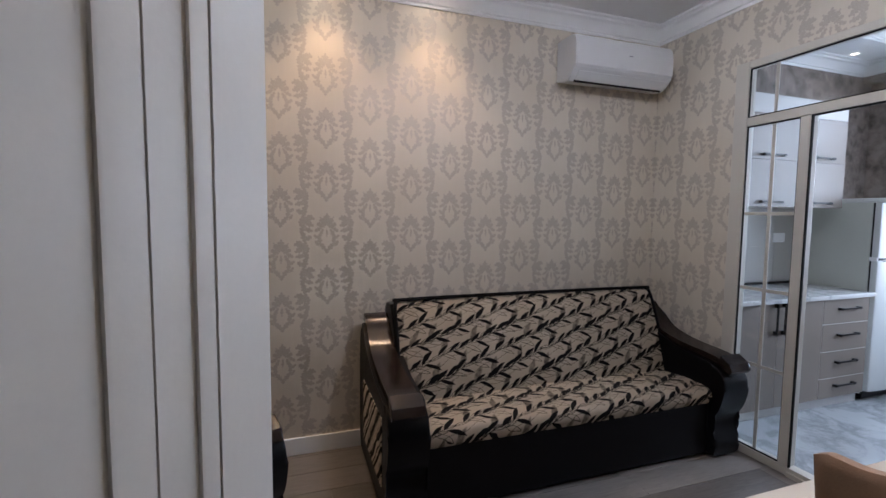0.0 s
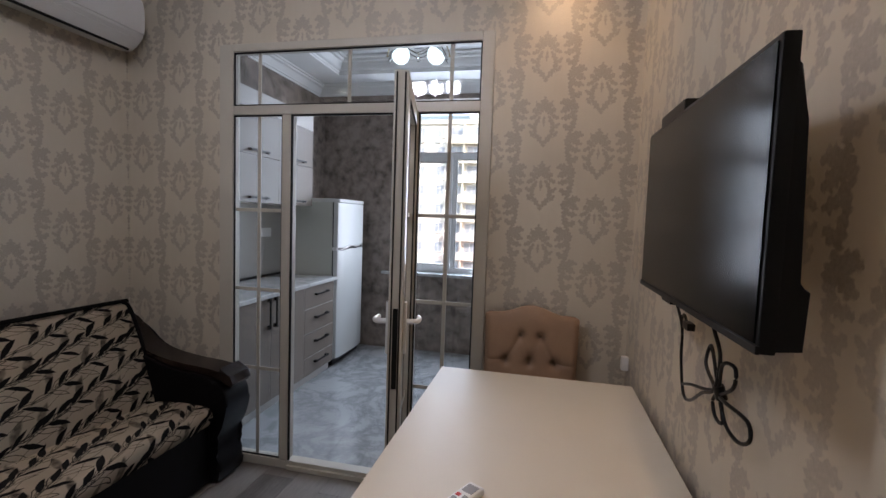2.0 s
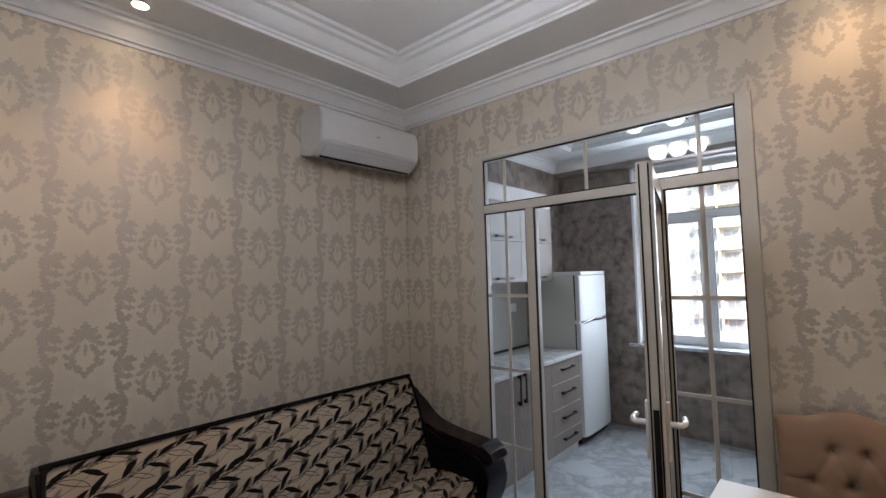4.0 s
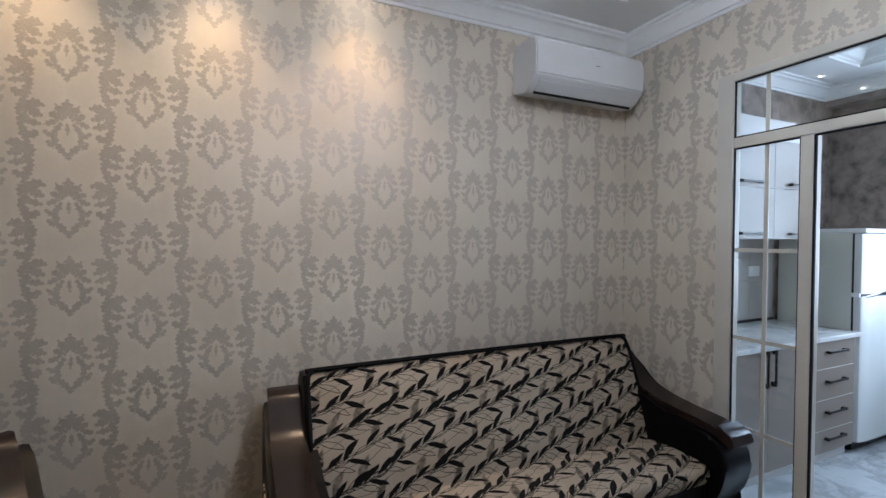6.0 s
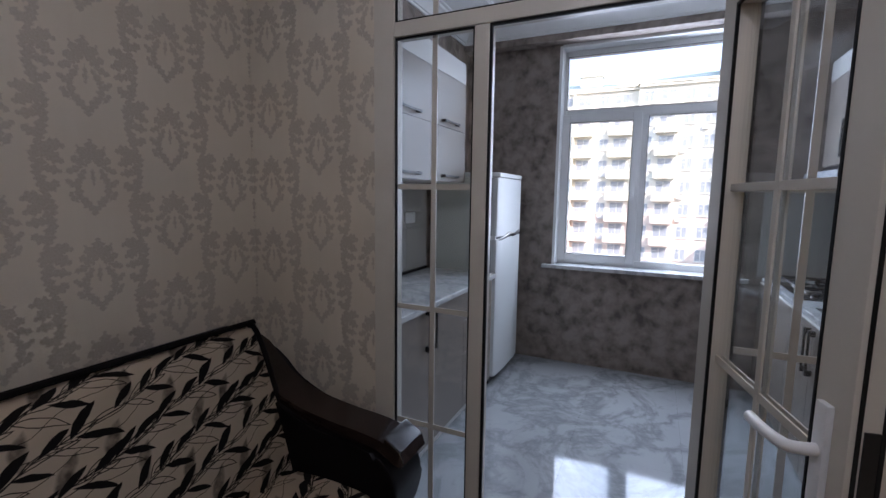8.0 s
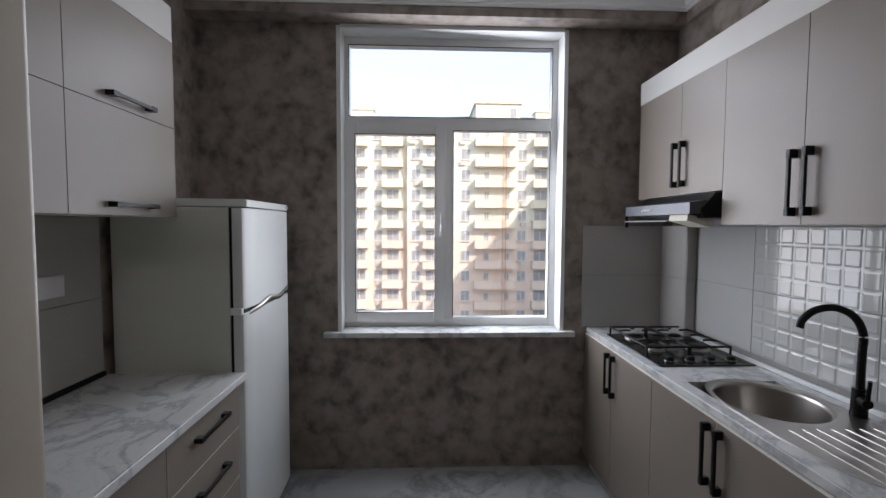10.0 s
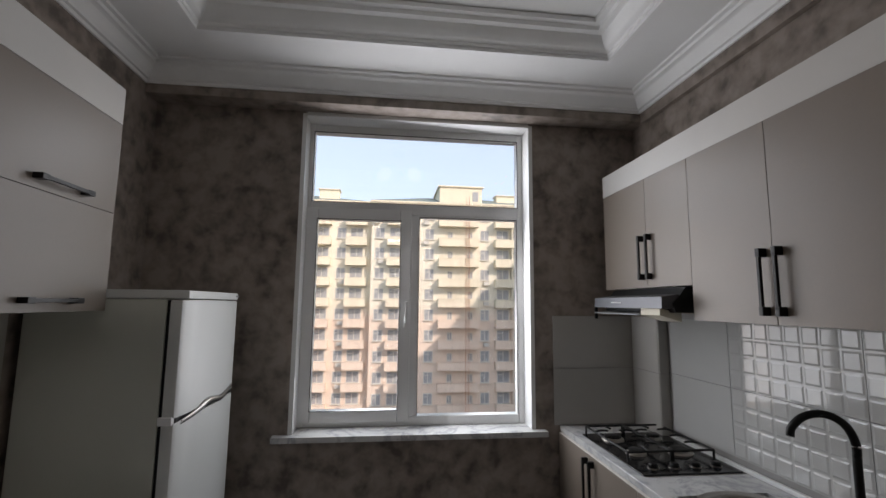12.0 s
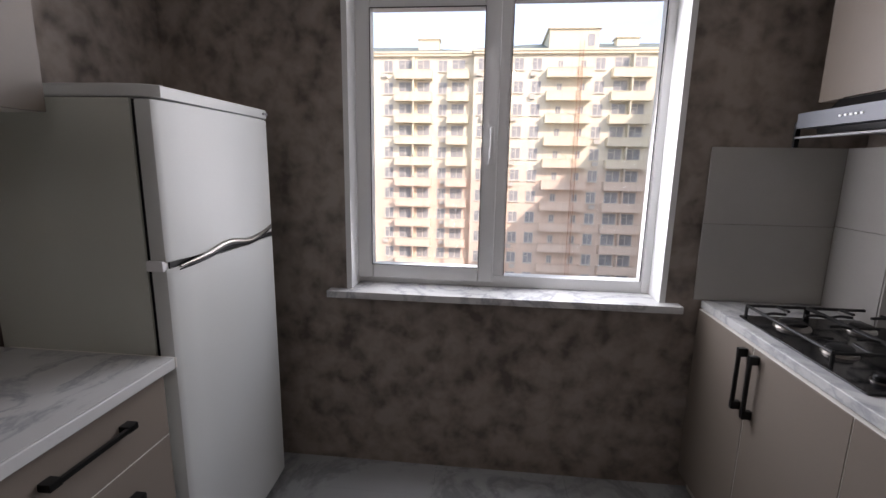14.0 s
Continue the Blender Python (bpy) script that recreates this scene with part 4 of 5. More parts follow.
cab = thing("power_cable", "black television cable tied in a loose bundle on the wall", "cable", (2.5, 0.63, 1.0))
CW = 0.640
part("cord", tube(bmesh.new(), smooth_path([(2.70, 0.69, 1.30), (2.745, 0.66, 1.25), (2.77, CW, 1.19), (2.765, CW, 1.12), (2.74, CW, 1.05), (2.71, CW, 1.022), (2.66, CW, 1.035), (2.56, CW + 0.01, 1.09),
                                            (2.49, CW + 0.01, 1.125), (2.47, 0.65, 1.20), (2.455, 0.67, 1.26), (2.45, 0.69, 1.312)], 8), 0.004, 8), BLACK_PLASTIC, cab)
for pts in ([(2.495, CW, 1.115), (2.545, CW + 0.01, 1.16), (2.565, CW, 1.195), (2.545, CW, 1.20), (2.50, CW, 1.13)],
            [(2.49, CW, 1.12), (2.455, CW + 0.01, 1.19), (2.42, CW, 1.195), (2.42, CW, 1.155), (2.485, CW, 1.115)],
            [(2.49, CW, 1.12), (2.52, CW, 1.09), (2.50, CW, 1.06), (2.46, CW, 1.065), (2.485, CW, 1.12)],
            [(2.485, CW, 1.11), (2.42, CW + 0.01, 1.12), (2.35, CW, 1.115), (2.335, CW, 1.085), (2.38, CW, 1.06), (2.44, CW, 1.065), (2.48, CW, 1.10)],
            [(2.735, CW, 1.05), (2.66, CW + 0.004, 1.075), (2.56, CW + 0.004, 1.10), (2.50, CW, 1.12)],
            [(2.765, CW, 1.20), (2.785, CW, 1.21), (2.765, CW, 1.235), (2.73, CW, 1.215)]):
    part("loop", tube(bmesh.new(), smooth_path(pts, 8), 0.004, 8), BLACK_PLASTIC, cab)
part("tie", tube(bmesh.new(), [(2.488, CW - 0.006, 1.105), (2.488, CW + 0.004, 1.135)], 0.012, 10), BLACK_PLASTIC, cab)
part("plug", boxes((2.69, 2.735, CW - 0.008, CW + 0.012, 1.205, 1.225), bevel=0.003), BLACK_PLASTIC, cab)
solo("wall_plug", boxes((3.60, 3.635, 0.612, 0.645, 0.80, 0.865), bevel=0.008), WHITE_PLASTIC, "small white plug in the wall beside the table", "plug")

# remote control
rem = thing("remote_control", "white air conditioner remote control lying on the table", "remote control")
part("body", boxes((-0.075, 0.075, -0.023, 0.023, 0, 0.018), bevel=0.006, seg=3), WHITE_PLASTIC, rem)
part("display", boxes((0.028, 0.062, -0.015, 0.015, 0.0165, 0.0192)), GREY_PLASTIC, rem)
for i, bx in enumerate((0.010, -0.008, -0.026, -0.044)):
    for by in (-0.010, 0.010):
        part("key", boxes((bx - 0.006, bx + 0.006, by - 0.006, by + 0.006, 0.0165, 0.0195), bevel=0.001), RED if (i == 0 and by > 0) else GREY_PLASTIC, rem)
rem.matrix_basis = pose(2.435, 1.195, 0.80, 0, 0, -28)


# downlights
def downlight(x, y, z, lens, label):
    ob = thing("downlight", label, "downlight", (x, y, z), group=label[:9])
    part("ring", lathe(bmesh.new(), [(0.030, 0.0), (0.032, -0.006), (0.044, -0.006), (0.046, 0.0)], 28, (x, y, z)), STUCCO, ob)
    part("lens", lathe(bmesh.new(), [(0.030, -0.001), (0.015, -0.002), (0.0005, -0.002)], 24, (x, y, z)), lens, ob)


for x, y, _k, _cone in SPOTS:
    downlight(x, y, 2.851, DOWNLIGHT_WARM, "small round warm white ceiling downlight, switched on")


def ceiling_lamp(at, z, n_globes, glob, rz, label, drop=0.0, size=1.0):
    """Brass ceiling plate, thin arms, a wavy pierced band and opal globes."""
    ob = thing("ceiling_lamp", label, "ceiling lamp")
    if drop:
        part("canopy", lathe(bmesh.new(), [(0.001, drop - 0.002), (0.055, drop - 0.002), (0.050, drop - 0.02), (0.012, drop - 0.03), (0.001, drop - 0.03)], 28), BRASS, ob)
        part("stem", cyl(bmesh.new(), (0, 0, -0.01), (0, 0, drop - 0.01), 0.007, n=12), BRASS, ob)
    part("ceiling_plate", lathe(bmesh.new(), [(0.001, -0.002), (0.056, -0.002), (0.060, -0.02), (0.055, -0.05), (0.030, -0.062), (0.001, -0.064)], 32), BRASS, ob)
    span = 0.17

    for sg in (-1, 1):
        pts = [(sg * 0.018, 0, -0.06), (sg * 0.030, 0, -0.085), (sg * 0.075, 0, -0.112), (sg * 0.14, 0, -0.118), (sg * 0.20, 0, -0.135), (sg * 0.228, 0, -0.20), (sg * 0.226, 0, -0.215)]
        part("arm", tube(bmesh.new(), smooth_path(pts, 6), 0.0042, 8), BRASS, ob)
        bm = bmesh.new()
        bmesh.ops.create_uvsphere(bm, u_segments=10, v_segments=6, radius=0.009, matrix=Matrix.Translation((sg * 0.228, 0, -0.212)))
        part("finial", bm, BRASS, ob)
    for yy in (-0.055, 0.055):
        bm = bmesh.new()
        N = 40

        def sheet(u, v):
            s = 2 * u - 1
            z0 = -0.150 - 0.022 * math.cos(s * math.pi * 2.0) * 0.9 - 0.012 - (0.05 * max(0, abs(s) - 0.82) / 0.18)
            return (s * 0.215, yy * (1 - max(0, abs(s) - 0.8) * 3), z0 + 0.004 - 0.026 * v)
        grid_sheet(bm, N, 3, sheet)
        bmesh.ops.solidify(bm, geom=bm.faces[:], thickness=0.003)
        band = part("band", bm, CRYSTAL_BAND, ob, "pierced silver band")
        for vv in (0.0, 1.0):
            part("band_rail", tube(bmesh.new(), [sheet(k / 24, vv) for k in range(25)], 0.0028, 6), BRONZE, band, "dark bronze rim of the band")
    for gx in ([-0.13, 0.13] if n_globes == 2 else [-0.15, 0.0, 0.15]):
        prof = [(0.001, -0.268), (0.030, -0.263), (0.052, -0.245), (0.063, -0.220), (0.064, -0.195), (0.058, -0.172), (0.050, -0.160)]
        part("globe", lathe(bmesh.new(), prof, 28, (gx, 0, 0)), glob, ob, "lit white opal glass globe")
        part("holder", lathe(bmesh.new(), [(0.051, -0.160), (0.030, -0.150), (0.001, -0.148)], 20, (gx, 0, 0)), BRASS, ob)
    bm = bmesh.new()
    bmesh.ops.create_icosphere(bm, subdivisions=1, radius=0.020, matrix=Matrix.Translation((0.03 if n_globes == 3 else 0, 0.06 if n_globes == 3 else 0, -0.235)))
    part("crystal_ball", bm, CRYSTAL, ob)
    part("ball_rod", cyl(bmesh.new(), (0, 0, -0.215), (0, 0, -0.165), 0.002, n=8), BRASS, ob)
    part("crossbar", tube(bmesh.new(), [(-0.10, 0, -0.245), (-0.03, 0, -0.238), (0.03, 0, -0.238), (0.10, 0, -0.245)], 0.003, 8), CRYSTAL_BAND, ob)
    ob.matrix_basis = pose(at[0], at[1], z - drop, 0, 0, rz) @ Matrix.Scale(size, 4)
    return ob


CRYSTAL_BAND = brushed("pierced_silver", (0.80, 0.80, 0.80), 0.5, (40, 1, 40))
BRONZE = plain("dark_bronze", (0.06, 0.05, 0.04), 0.4, 0.7)
ceiling_lamp(LAMP_L, 3.0, 3, GLOBE_LIVING, 90, "brass ceiling lamp with lit opal globes in the living room recess", 0.20)
ceiling_lamp(LAMP_K, 3.025, 2, GLOBE_KITCHEN, 97, "brass ceiling lamp with two lit opal globes and a pierced band", size=1.12)

# ---- kitchen ----


def pull(centre, axis, length, out):
    """Black bar handle with broad ends; out: which way it stands off the front, -1 or 1 along y."""
    x, y, z = centre
    h, t = length / 2, 0.009
    bm = bmesh.new()
    for s in (-1, 1):
        a, b = sorted((s * (h - 0.030), s * h))
        for rows in ((y, y + out * 0.030),):
            y0, y1 = sorted(rows)
            if axis == "z":
                box(bm, x - t, x + t, y0, y1, z + a, z + b, 0.003)
            else:
                box(bm, x + a, x + b, y0, y1, z - t, z + t, 0.003)
    y0, y1 = sorted((y + out * 0.019, y + out * 0.030))
    if axis == "z":
        box(bm, x - 0.006, x + 0.006, y0, y1, z - h + 0.02, z + h - 0.02, 0.002)
    else:
        box(bm, x - h + 0.02, x + h - 0.02, y0, y1, z - 0.006, z + 0.006, 0.002)
    return bm


def unit(name, label, category, x0, x1, back, front, z0, z1, fronts, group, plinth=0.0, low=0.0):
    """A cabinet: carcass, then doors or drawers (x0, x1, z0, z1, name, handle), the handle as (x, z, axis, length)."""
    out = -1 if front < back else 1
    ob = thing(name, label, category, ((x0 + x1) / 2, (back + front) / 2, z0), group=group)
    ya, yb = sorted((back, front - out * 0.020))
    part("body", boxes((x0 + 0.001, x1 - 0.001, ya, yb, z0 + plinth, z1 - low), bevel=0.001), EDGE_WHITE, ob)
    if plinth:
        pa, pb = sorted((back, front - out * 0.045))
        part("plinth", boxes((x0 + 0.001, x1 - 0.001, pa, pb, 0, plinth)), FASCIA, ob)
    for fx0, fx1, fz0, fz1, kind, grip in fronts:
        fa, fb = sorted((front - out * 0.019, front))
        g = 0.0026 if plinth else 0.0012
        d = part(kind, boxes((fx0 + g, fx1 - g, fa, fb, fz0 + g, fz1 - g), bevel=0.001), TAUPE, ob, "taupe matt front")
        if plinth:
            ea, eb = sorted((front - out * 0.018, front - out * 0.0022))
            part("edge_band", boxes((fx0 + 0.0004, fx1 - 0.0004, ea, eb, fz0 + 0.0004, fz1 - 0.0004)), EDGE_WHITE, d, "pale edge band")
        if grip:
            gx, gz, axis, length = grip
            part("handle", pull((gx, front, gz), axis, length, out), BLACK_MATT, d, "matt black bar handle")
    return ob


FN, BN = 2.942, NORTH - 0.004      # north run
FS, BS = 1.155, SOUTH + 0.004      # south run
LOW, UPP = "base cabinets", "wall cabinets"
unit("base_cabinet", "taupe base cabinet with two doors and black handles", "cabinet", 3.86, 4.82, BN, FN, 0, 0.858,
     [(3.86, 4.337, 0.085, 0.856, "door", (4.298, 0.745, "z", 0.23)), (4.337, 4.82, 0.085, 0.856, "door", (4.378, 0.745, "z", 0.23))], LOW, 0.08)
unit("drawer_cabinet", "taupe drawer cabinet with four drawers beside the fridge", "cabinet", 4.82, 5.355, BN, FN, 0, 0.858,
     [(4.82, 5.355, a, b, "drawer", (5.10, (a + b) / 2 + 0.02, "x", 0.235)) for a, b in ((0.085, 0.242), (0.242, 0.452), (0.452, 0.665), (0.665, 0.856))], LOW, 0.08)
wt1 = thing("worktop", "white marble-look worktop over the drawers", "worktop", (4.6, 3.2, 0.859))
part("slab", boxes((3.83, 5.372, 2.926, NORTH - 0.001, 0.859, 0.890)), MARBLE_TOP, wt1)
part("front_edge", boxes((3.83, 5.372, 2.917, 2.926, 0.8588, 0.8898), bevel=0.0035, seg=3), MARBLE_TOP, wt1)
part("end_edge", boxes((5.372, 5.380, 2.917, NORTH - 0.06, 0.8588, 0.8898), bevel=0.003), EDGE_WHITE, wt1)

for x0, x1 in ((4.778, 5.338), (4.218, 4.778), (3.84, 4.218)):
    unit("wall_cabinet", "taupe wall cabinet with two lift-up doors", "cabinet", x0, x1, BN, 3.17, 1.550, 2.245,
         [(x0, x1, 1.905, 2.245, "door", ((x0 + x1) / 2, 1.940, "x", 0.235)), (x0, x1, 1.550, 1.905, "door", ((x0 + x1) / 2, 1.586, "x", 0.235))], UPP)
fascia = thing("cabinet_fascia", "white fascia board over the wall cabinets", "fascia", (4.589, 3.33, 2.247))
part("front_board", boxes((3.84, 5.338, 3.172, 3.190, 2.247, 2.386), bevel=0.001), FASCIA, fascia)
part("end_board", boxes((5.320, 5.338, 3.190, 3.49, 2.247, 2.386)), FASCIA, fascia)

for x0, x1, meet in ((5.36, 6.195, 5.785), (4.49, 5.36, 4.925)):
    unit("base_cabinet", "taupe base cabinet with two doors under the marble worktop", "cabinet", x0, x1, BS, FS, 0, 0.858,
         [(x0, meet, 0.085, 0.856, "door", (meet - 0.034, 0.725, "z", 0.225)), (meet, x1, 0.085, 0.856, "door", (meet + 0.034, 0.725, "z", 0.225))], LOW, 0.08, 0.14 if x0 < 5 else 0.0)
# worktop with a cut-out for the bowl
wt2 = thing("worktop", "white marble-look worktop with the sink and hob", "worktop", (5.0, 0.88, 0.859))
part("slab", boxes((3.83, 4.80, SOUTH + 0.001, 1.134, 0.859, 0.890), (5.215, 6.208, SOUTH + 0.001, 1.134, 0.859, 0.890), (4.80, 5.215, SOUTH + 0.001, 0.715, 0.859, 0.890), (4.80, 5.215, 1.085, 1.134, 0.859, 0.890)), MARBLE_TOP, wt2)
part("front_edge", boxes((3.83, 6.208, 1.134, 1.143, 0.8588, 0.8898), bevel=0.0035, seg=3), MARBLE_TOP, wt2)
solo("worktop_upstand", boxes((3.83, 5.93, 0.626, 0.640, 0.8905, 0.910), bevel=0.004), PVC, "white sealing strip behind the worktop", "sealing strip")

unit("wall_cabinet", "taupe wall cabinet over the cooker hood", "cabinet", 5.308, 5.955, BS, 0.905, 1.676, 2.222,
     [(5.308, 5.631, 1.676, 2.222, "door", (5.598, 1.825, "z", 0.22)), (5.631, 5.955, 1.676, 2.222, "door", (5.664, 1.825, "z", 0.22))], UPP)
solo("filler_panel", boxes((5.957, 6.075, BS, 0.895, 1.676, 2.222)), TAUPE, "taupe filler panel beside the wall cabinet", "panel")
unit("wall_cabinet", "taupe wall cabinet with two doors and black handles", "cabinet", 4.49, 5.308, BS, 0.905, 1.530, 2.222,
     [(4.49, 4.903, 1.530, 2.222, "door", (4.871, 1.672, "z", 0.225)), (4.903, 5.308, 1.530, 2.222, "door", (4.935, 1.672, "z", 0.225))], UPP)
unit("wall_cabinet", "taupe wall cabinet near the partition", "cabinet", 3.84, 4.49, BS, 0.905, 1.530, 2.222,
     [(3.84, 4.165, 1.530, 2.222, "door", (4.133, 1.672, "z", 0.225)), (4.165, 4.49, 1.530, 2.222, "door", (4.197, 1.672, "z", 0.225))], UPP)
fascia = thing("cabinet_fascia", "white fascia board over the wall cabinets", "fascia", (4.957, 0.76, 2.224))
part("front_board", boxes((3.84, 6.075, 0.880, 0.898, 2.224, 2.348), bevel=0.001), FASCIA, fascia)
part("end_board", boxes((6.057, 6.075, SOUTH + 0.01, 0.880, 2.224, 2.348)), FASCIA, fascia)

# fridge
fx0, fx1, fy0, fy1 = 5.385, 6.020, 2.922, 3.470
fr = thing("fridge", "white two-door fridge freezer beside the drawers", "fridge", (5.70, 3.2, 0))
part("cabinet", boxes((fx0, fx1, fy0 + 0.062, fy1, 0.05, 1.595), bevel=0.004), FRIDGE_SIDE, fr, "pale enamelled side")
bm = bmesh.new()
outline = [(fx0, fy1)] + [(fx0 + 0.0, fy0 + 0.10)] + [(fx0 + 0.008, fy0 + 0.03)] + [(fx0 + 0.035, fy0 - 0.002)] + [(fx1 - 0.035, fy0 - 0.002), (fx1 - 0.008, fy0 + 0.01), (fx1, fy0 + 0.04), (fx1, fy1)]
prism(bm, outline, "z", 1.597, 1.630, 0.006)
part("top_cover", bm, FRIDGE_WHITE, fr)


def fridge_door(z0, z1):
    pts = [(fx0 + 0.001, fy0 + 0.048), (fx0 + 0.001, fy0 + 0.026), (fx0 + 0.008, fy0 + 0.010), (fx0 + 0.026, fy0 + 0.002)]
    pts += [(fx0 + 0.03 + (fx1 - fx0 - 0.06) * k / 8, fy0 - 0.006 * math.sin(math.pi * k / 8)) for k in range(1, 8)]
    pts += [(fx1 - 0.030, fy0 + 0.002), (fx1 - 0.010, fy0 + 0.012), (fx1 - 0.002, fy0 + 0.026), (fx1 - 0.002, fy0 + 0.048)]
    return prism(bmesh.new(), pts, "z", z0, z1, 0.006)


d1 = part("freezer_door", fridge_door(1.158, 1.592), FRIDGE_WHITE, fr)
d2 = part("fridge_door", fridge_door(0.085, 1.140), FRIDGE_WHITE, fr)
part("door_gap", boxes((fx0 + 0.02, fx1 - 0.02, fy0 + 0.008, fy0 + 0.06, 1.138, 1.160)), BLACK_PLASTIC, fr)
part("door_seal", boxes((fx0 + 0.008, fx1 - 0.008, fy0 + 0.047, fy0 + 0.063, 0.085, 1.592)), BLACK_PLASTIC, fr)
wave = smooth_path([(fx0 + 0.05, fy0 - 0.002, 1.141), (fx0 + 0.16, fy0 - 0.008, 1.152), (fx0 + 0.28, fy0 - 0.012, 1.172), (fx0 + 0.40, fy0 - 0.011, 1.158), (fx0 + 0.50, fy0 - 0.008, 1.166), (fx1 - 0.04, fy0 - 0.002, 1.186)], 6)
part("grip", tube(bmesh.new(), wave, [0.003 + 0.006 * math.sin(math.pi * i / (len(wave) - 1)) for i in range(len(wave))], 10), STEEL, d1, "curved silver grip")
# the grip's shade, modelled as a black tube just below it
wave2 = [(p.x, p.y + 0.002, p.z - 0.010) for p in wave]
part("grip_shadow", tube(bmesh.new(), wave2, [0.002 + 0.007 * math.sin(math.pi * i / (len(wave) - 1)) for i in range(len(wave))], 8), BLACK_PLASTIC, d2, "black bar standing in for the shade under the grip")
part("hinge_cap", boxes((fx0 - 0.003, fx0 + 0.03, fy0 + 0.012, fy0 + 0.062, 1.134, 1.164), bevel=0.004), WHITE_PLASTIC, fr)
part("badge", boxes((fx1 - 0.06, fx1 - 0.03, fy0 - 0.007, fy0 - 0.001, 1.610, 1.618)), GREY_PLASTIC, fr)
part("kick_plate", boxes((fx0 + 0.02, fx1 - 0.02, fy0 + 0.05, fy0 + 0.07, 0.015, 0.08)), BLACK_PLASTIC, fr)
for x in (fx0 + 0.05, fx1 - 0.05):
    for y in (fy0 + 0.09, fy1 - 0.06):
        part("foot", cyl(bmesh.new(), (x, y, 0), (x, y, 0.052), 0.018, n=14), BLACK_PLASTIC, fr)

# north splashback and socket
sp = thing("splashback", "plain pale wall tiles over the worktop", "wall tiles", (4.6, NORTH - 0.006, 0.9), kind="structure")
part("bed", boxes((3.83, 5.352, NORTH - 0.004, NORTH - 0.0005, 0.892, 1.549)), GROUT, sp)
for x0 in (3.84, 4.44, 5.04 - 0.0):
    x1 = min(x0 + 0.598, 5.350)
    for z0, z1 in ((0.912, 1.218), (1.220, 1.547)):
        part("tile", boxes((x0, x1, NORTH - 0.011, NORTH - 0.004, z0, z1), bevel=0.001), TILE_MATT, sp)
part("sealing_strip", boxes((3.83, 5.352, NORTH - 0.020, NORTH - 0.004, 0.8905, 0.910), bevel=0.003), BLACK_PLASTIC, sp)
so = thing("double_socket", "white double power socket on the splashback", "socket", (5.08, NORTH - 0.012, 1.25))
part("plate", boxes((5.01, 5.15, NORTH - 0.022, NORTH - 0.0115, 1.255, 1.335), bevel=0.004), WHITE_PLASTIC, so)
for x in (5.045, 5.115):
    part("outlet", lathe(bmesh.new(), [(0.023, 0.0), (0.022, 0.006), (0.001, 0.006)], 20), GREY_PLASTIC, so).matrix_basis = pose(x - 5.08, -0.0105, 0.045, 90, 0, 0)

# hob
hob = thing("gas_hob", "black gas hob with cast-iron grates on the worktop", "hob", (5.70, 0.86, 0.89))
hx0, hx1, hy0, hy1 = 5.405, 6.00, 0.650, 1.098
part("plate", boxes((hx0, hx1, hy0, hy1, 0.8905, 0.8985), bevel=0.003), HOB_BLACK, hob)
for bx, by, r in ((5.66, 0.985, 0.038), (5.66, 0.765, 0.048), (5.88, 0.985, 0.045), (5.88, 0.765, 0.036)):
    bm = bmesh.new()
    lathe(bm, [(r * 1.25, 0.0), (r * 1.2, 0.008), (r * 0.95, 0.014), (r * 0.9, 0.014)], 24, (bx, by, 0.8985))
    brn = part("burner", bm, STEEL, hob)
    part("burner_cap", lathe(bmesh.new(), [(r * 0.92, 0.014), (r * 0.92, 0.020), (r * 0.75, 0.024), (0.001, 0.025)], 24, (bx, by, 0.8985)), IRON, brn)
for gy0, gy1 in ((0.668, 0.868), (0.878, 1.082)):
    bm = bmesh.new()
    z = 0.940
    x0, x1 = 5.555, 5.985
    pts = [(x0, gy0, z), (x1, gy0, z), (x1, gy1, z), (x0, gy1, z)]
    for p, q in zip(pts, pts[1:] + pts[:1]):
        tube(bm, [p, q], 0.0055, 8)
    for x in (x0 + 0.105, (x0 + x1) / 2, x1 - 0.105):
        tube(bm, smooth_path([(x, gy0, z), (x, gy0 + 0.03, z + 0.006), (x, gy0 + 0.07, z + 0.004)], 4), 0.005, 8)
        tube(bm, smooth_path([(x, gy1, z), (x, gy1 - 0.03, z + 0.006), (x, gy1 - 0.07, z + 0.004)], 4), 0.005, 8)
    tube(bm, [(x0, (gy0 + gy1) / 2, z), (x0 + 0.07, (gy0 + gy1) / 2, z + 0.004)], 0.005, 8)
    tube(bm, [(x1, (gy0 + gy1) / 2, z), (x1 - 0.07, (gy0 + gy1) / 2, z + 0.004)], 0.005, 8)
    for p in pts:
        tube(bm, [p, (p[0], p[1], 0.8985)], 0.0055, 8)
    part("grate", bm, IRON, hob, "black cast-iron pan grate")
for i in range(4):
    y = 0.72 + i * 0.098
    kb = part("knob", lathe(bmesh.new(), [(0.020, 0.0), (0.019, 0.016), (0.015, 0.020), (0.001, 0.020)], 20, (5.475, y, 0.8985)), BLACK_PLASTIC, hob)
    part("knob_ring", lathe(bmesh.new(), [(0.024, 0.0), (0.024, 0.003), (0.0205, 0.003)], 20, (5.475, y, 0.8985)), STEEL, kb, "chrome ring")

# sink
sk = thing("sink", "oval brushed steel inset sink with a ribbed drainer", "sink", (4.85, 0.89, 0.89))
cx, cy, rx, ry = 5.010, 0.900, 0.185, 0.165
ox, oy, ax, ay = 4.815, 0.892, 0.425, 0.205
bm = bmesh.new()
n = 72


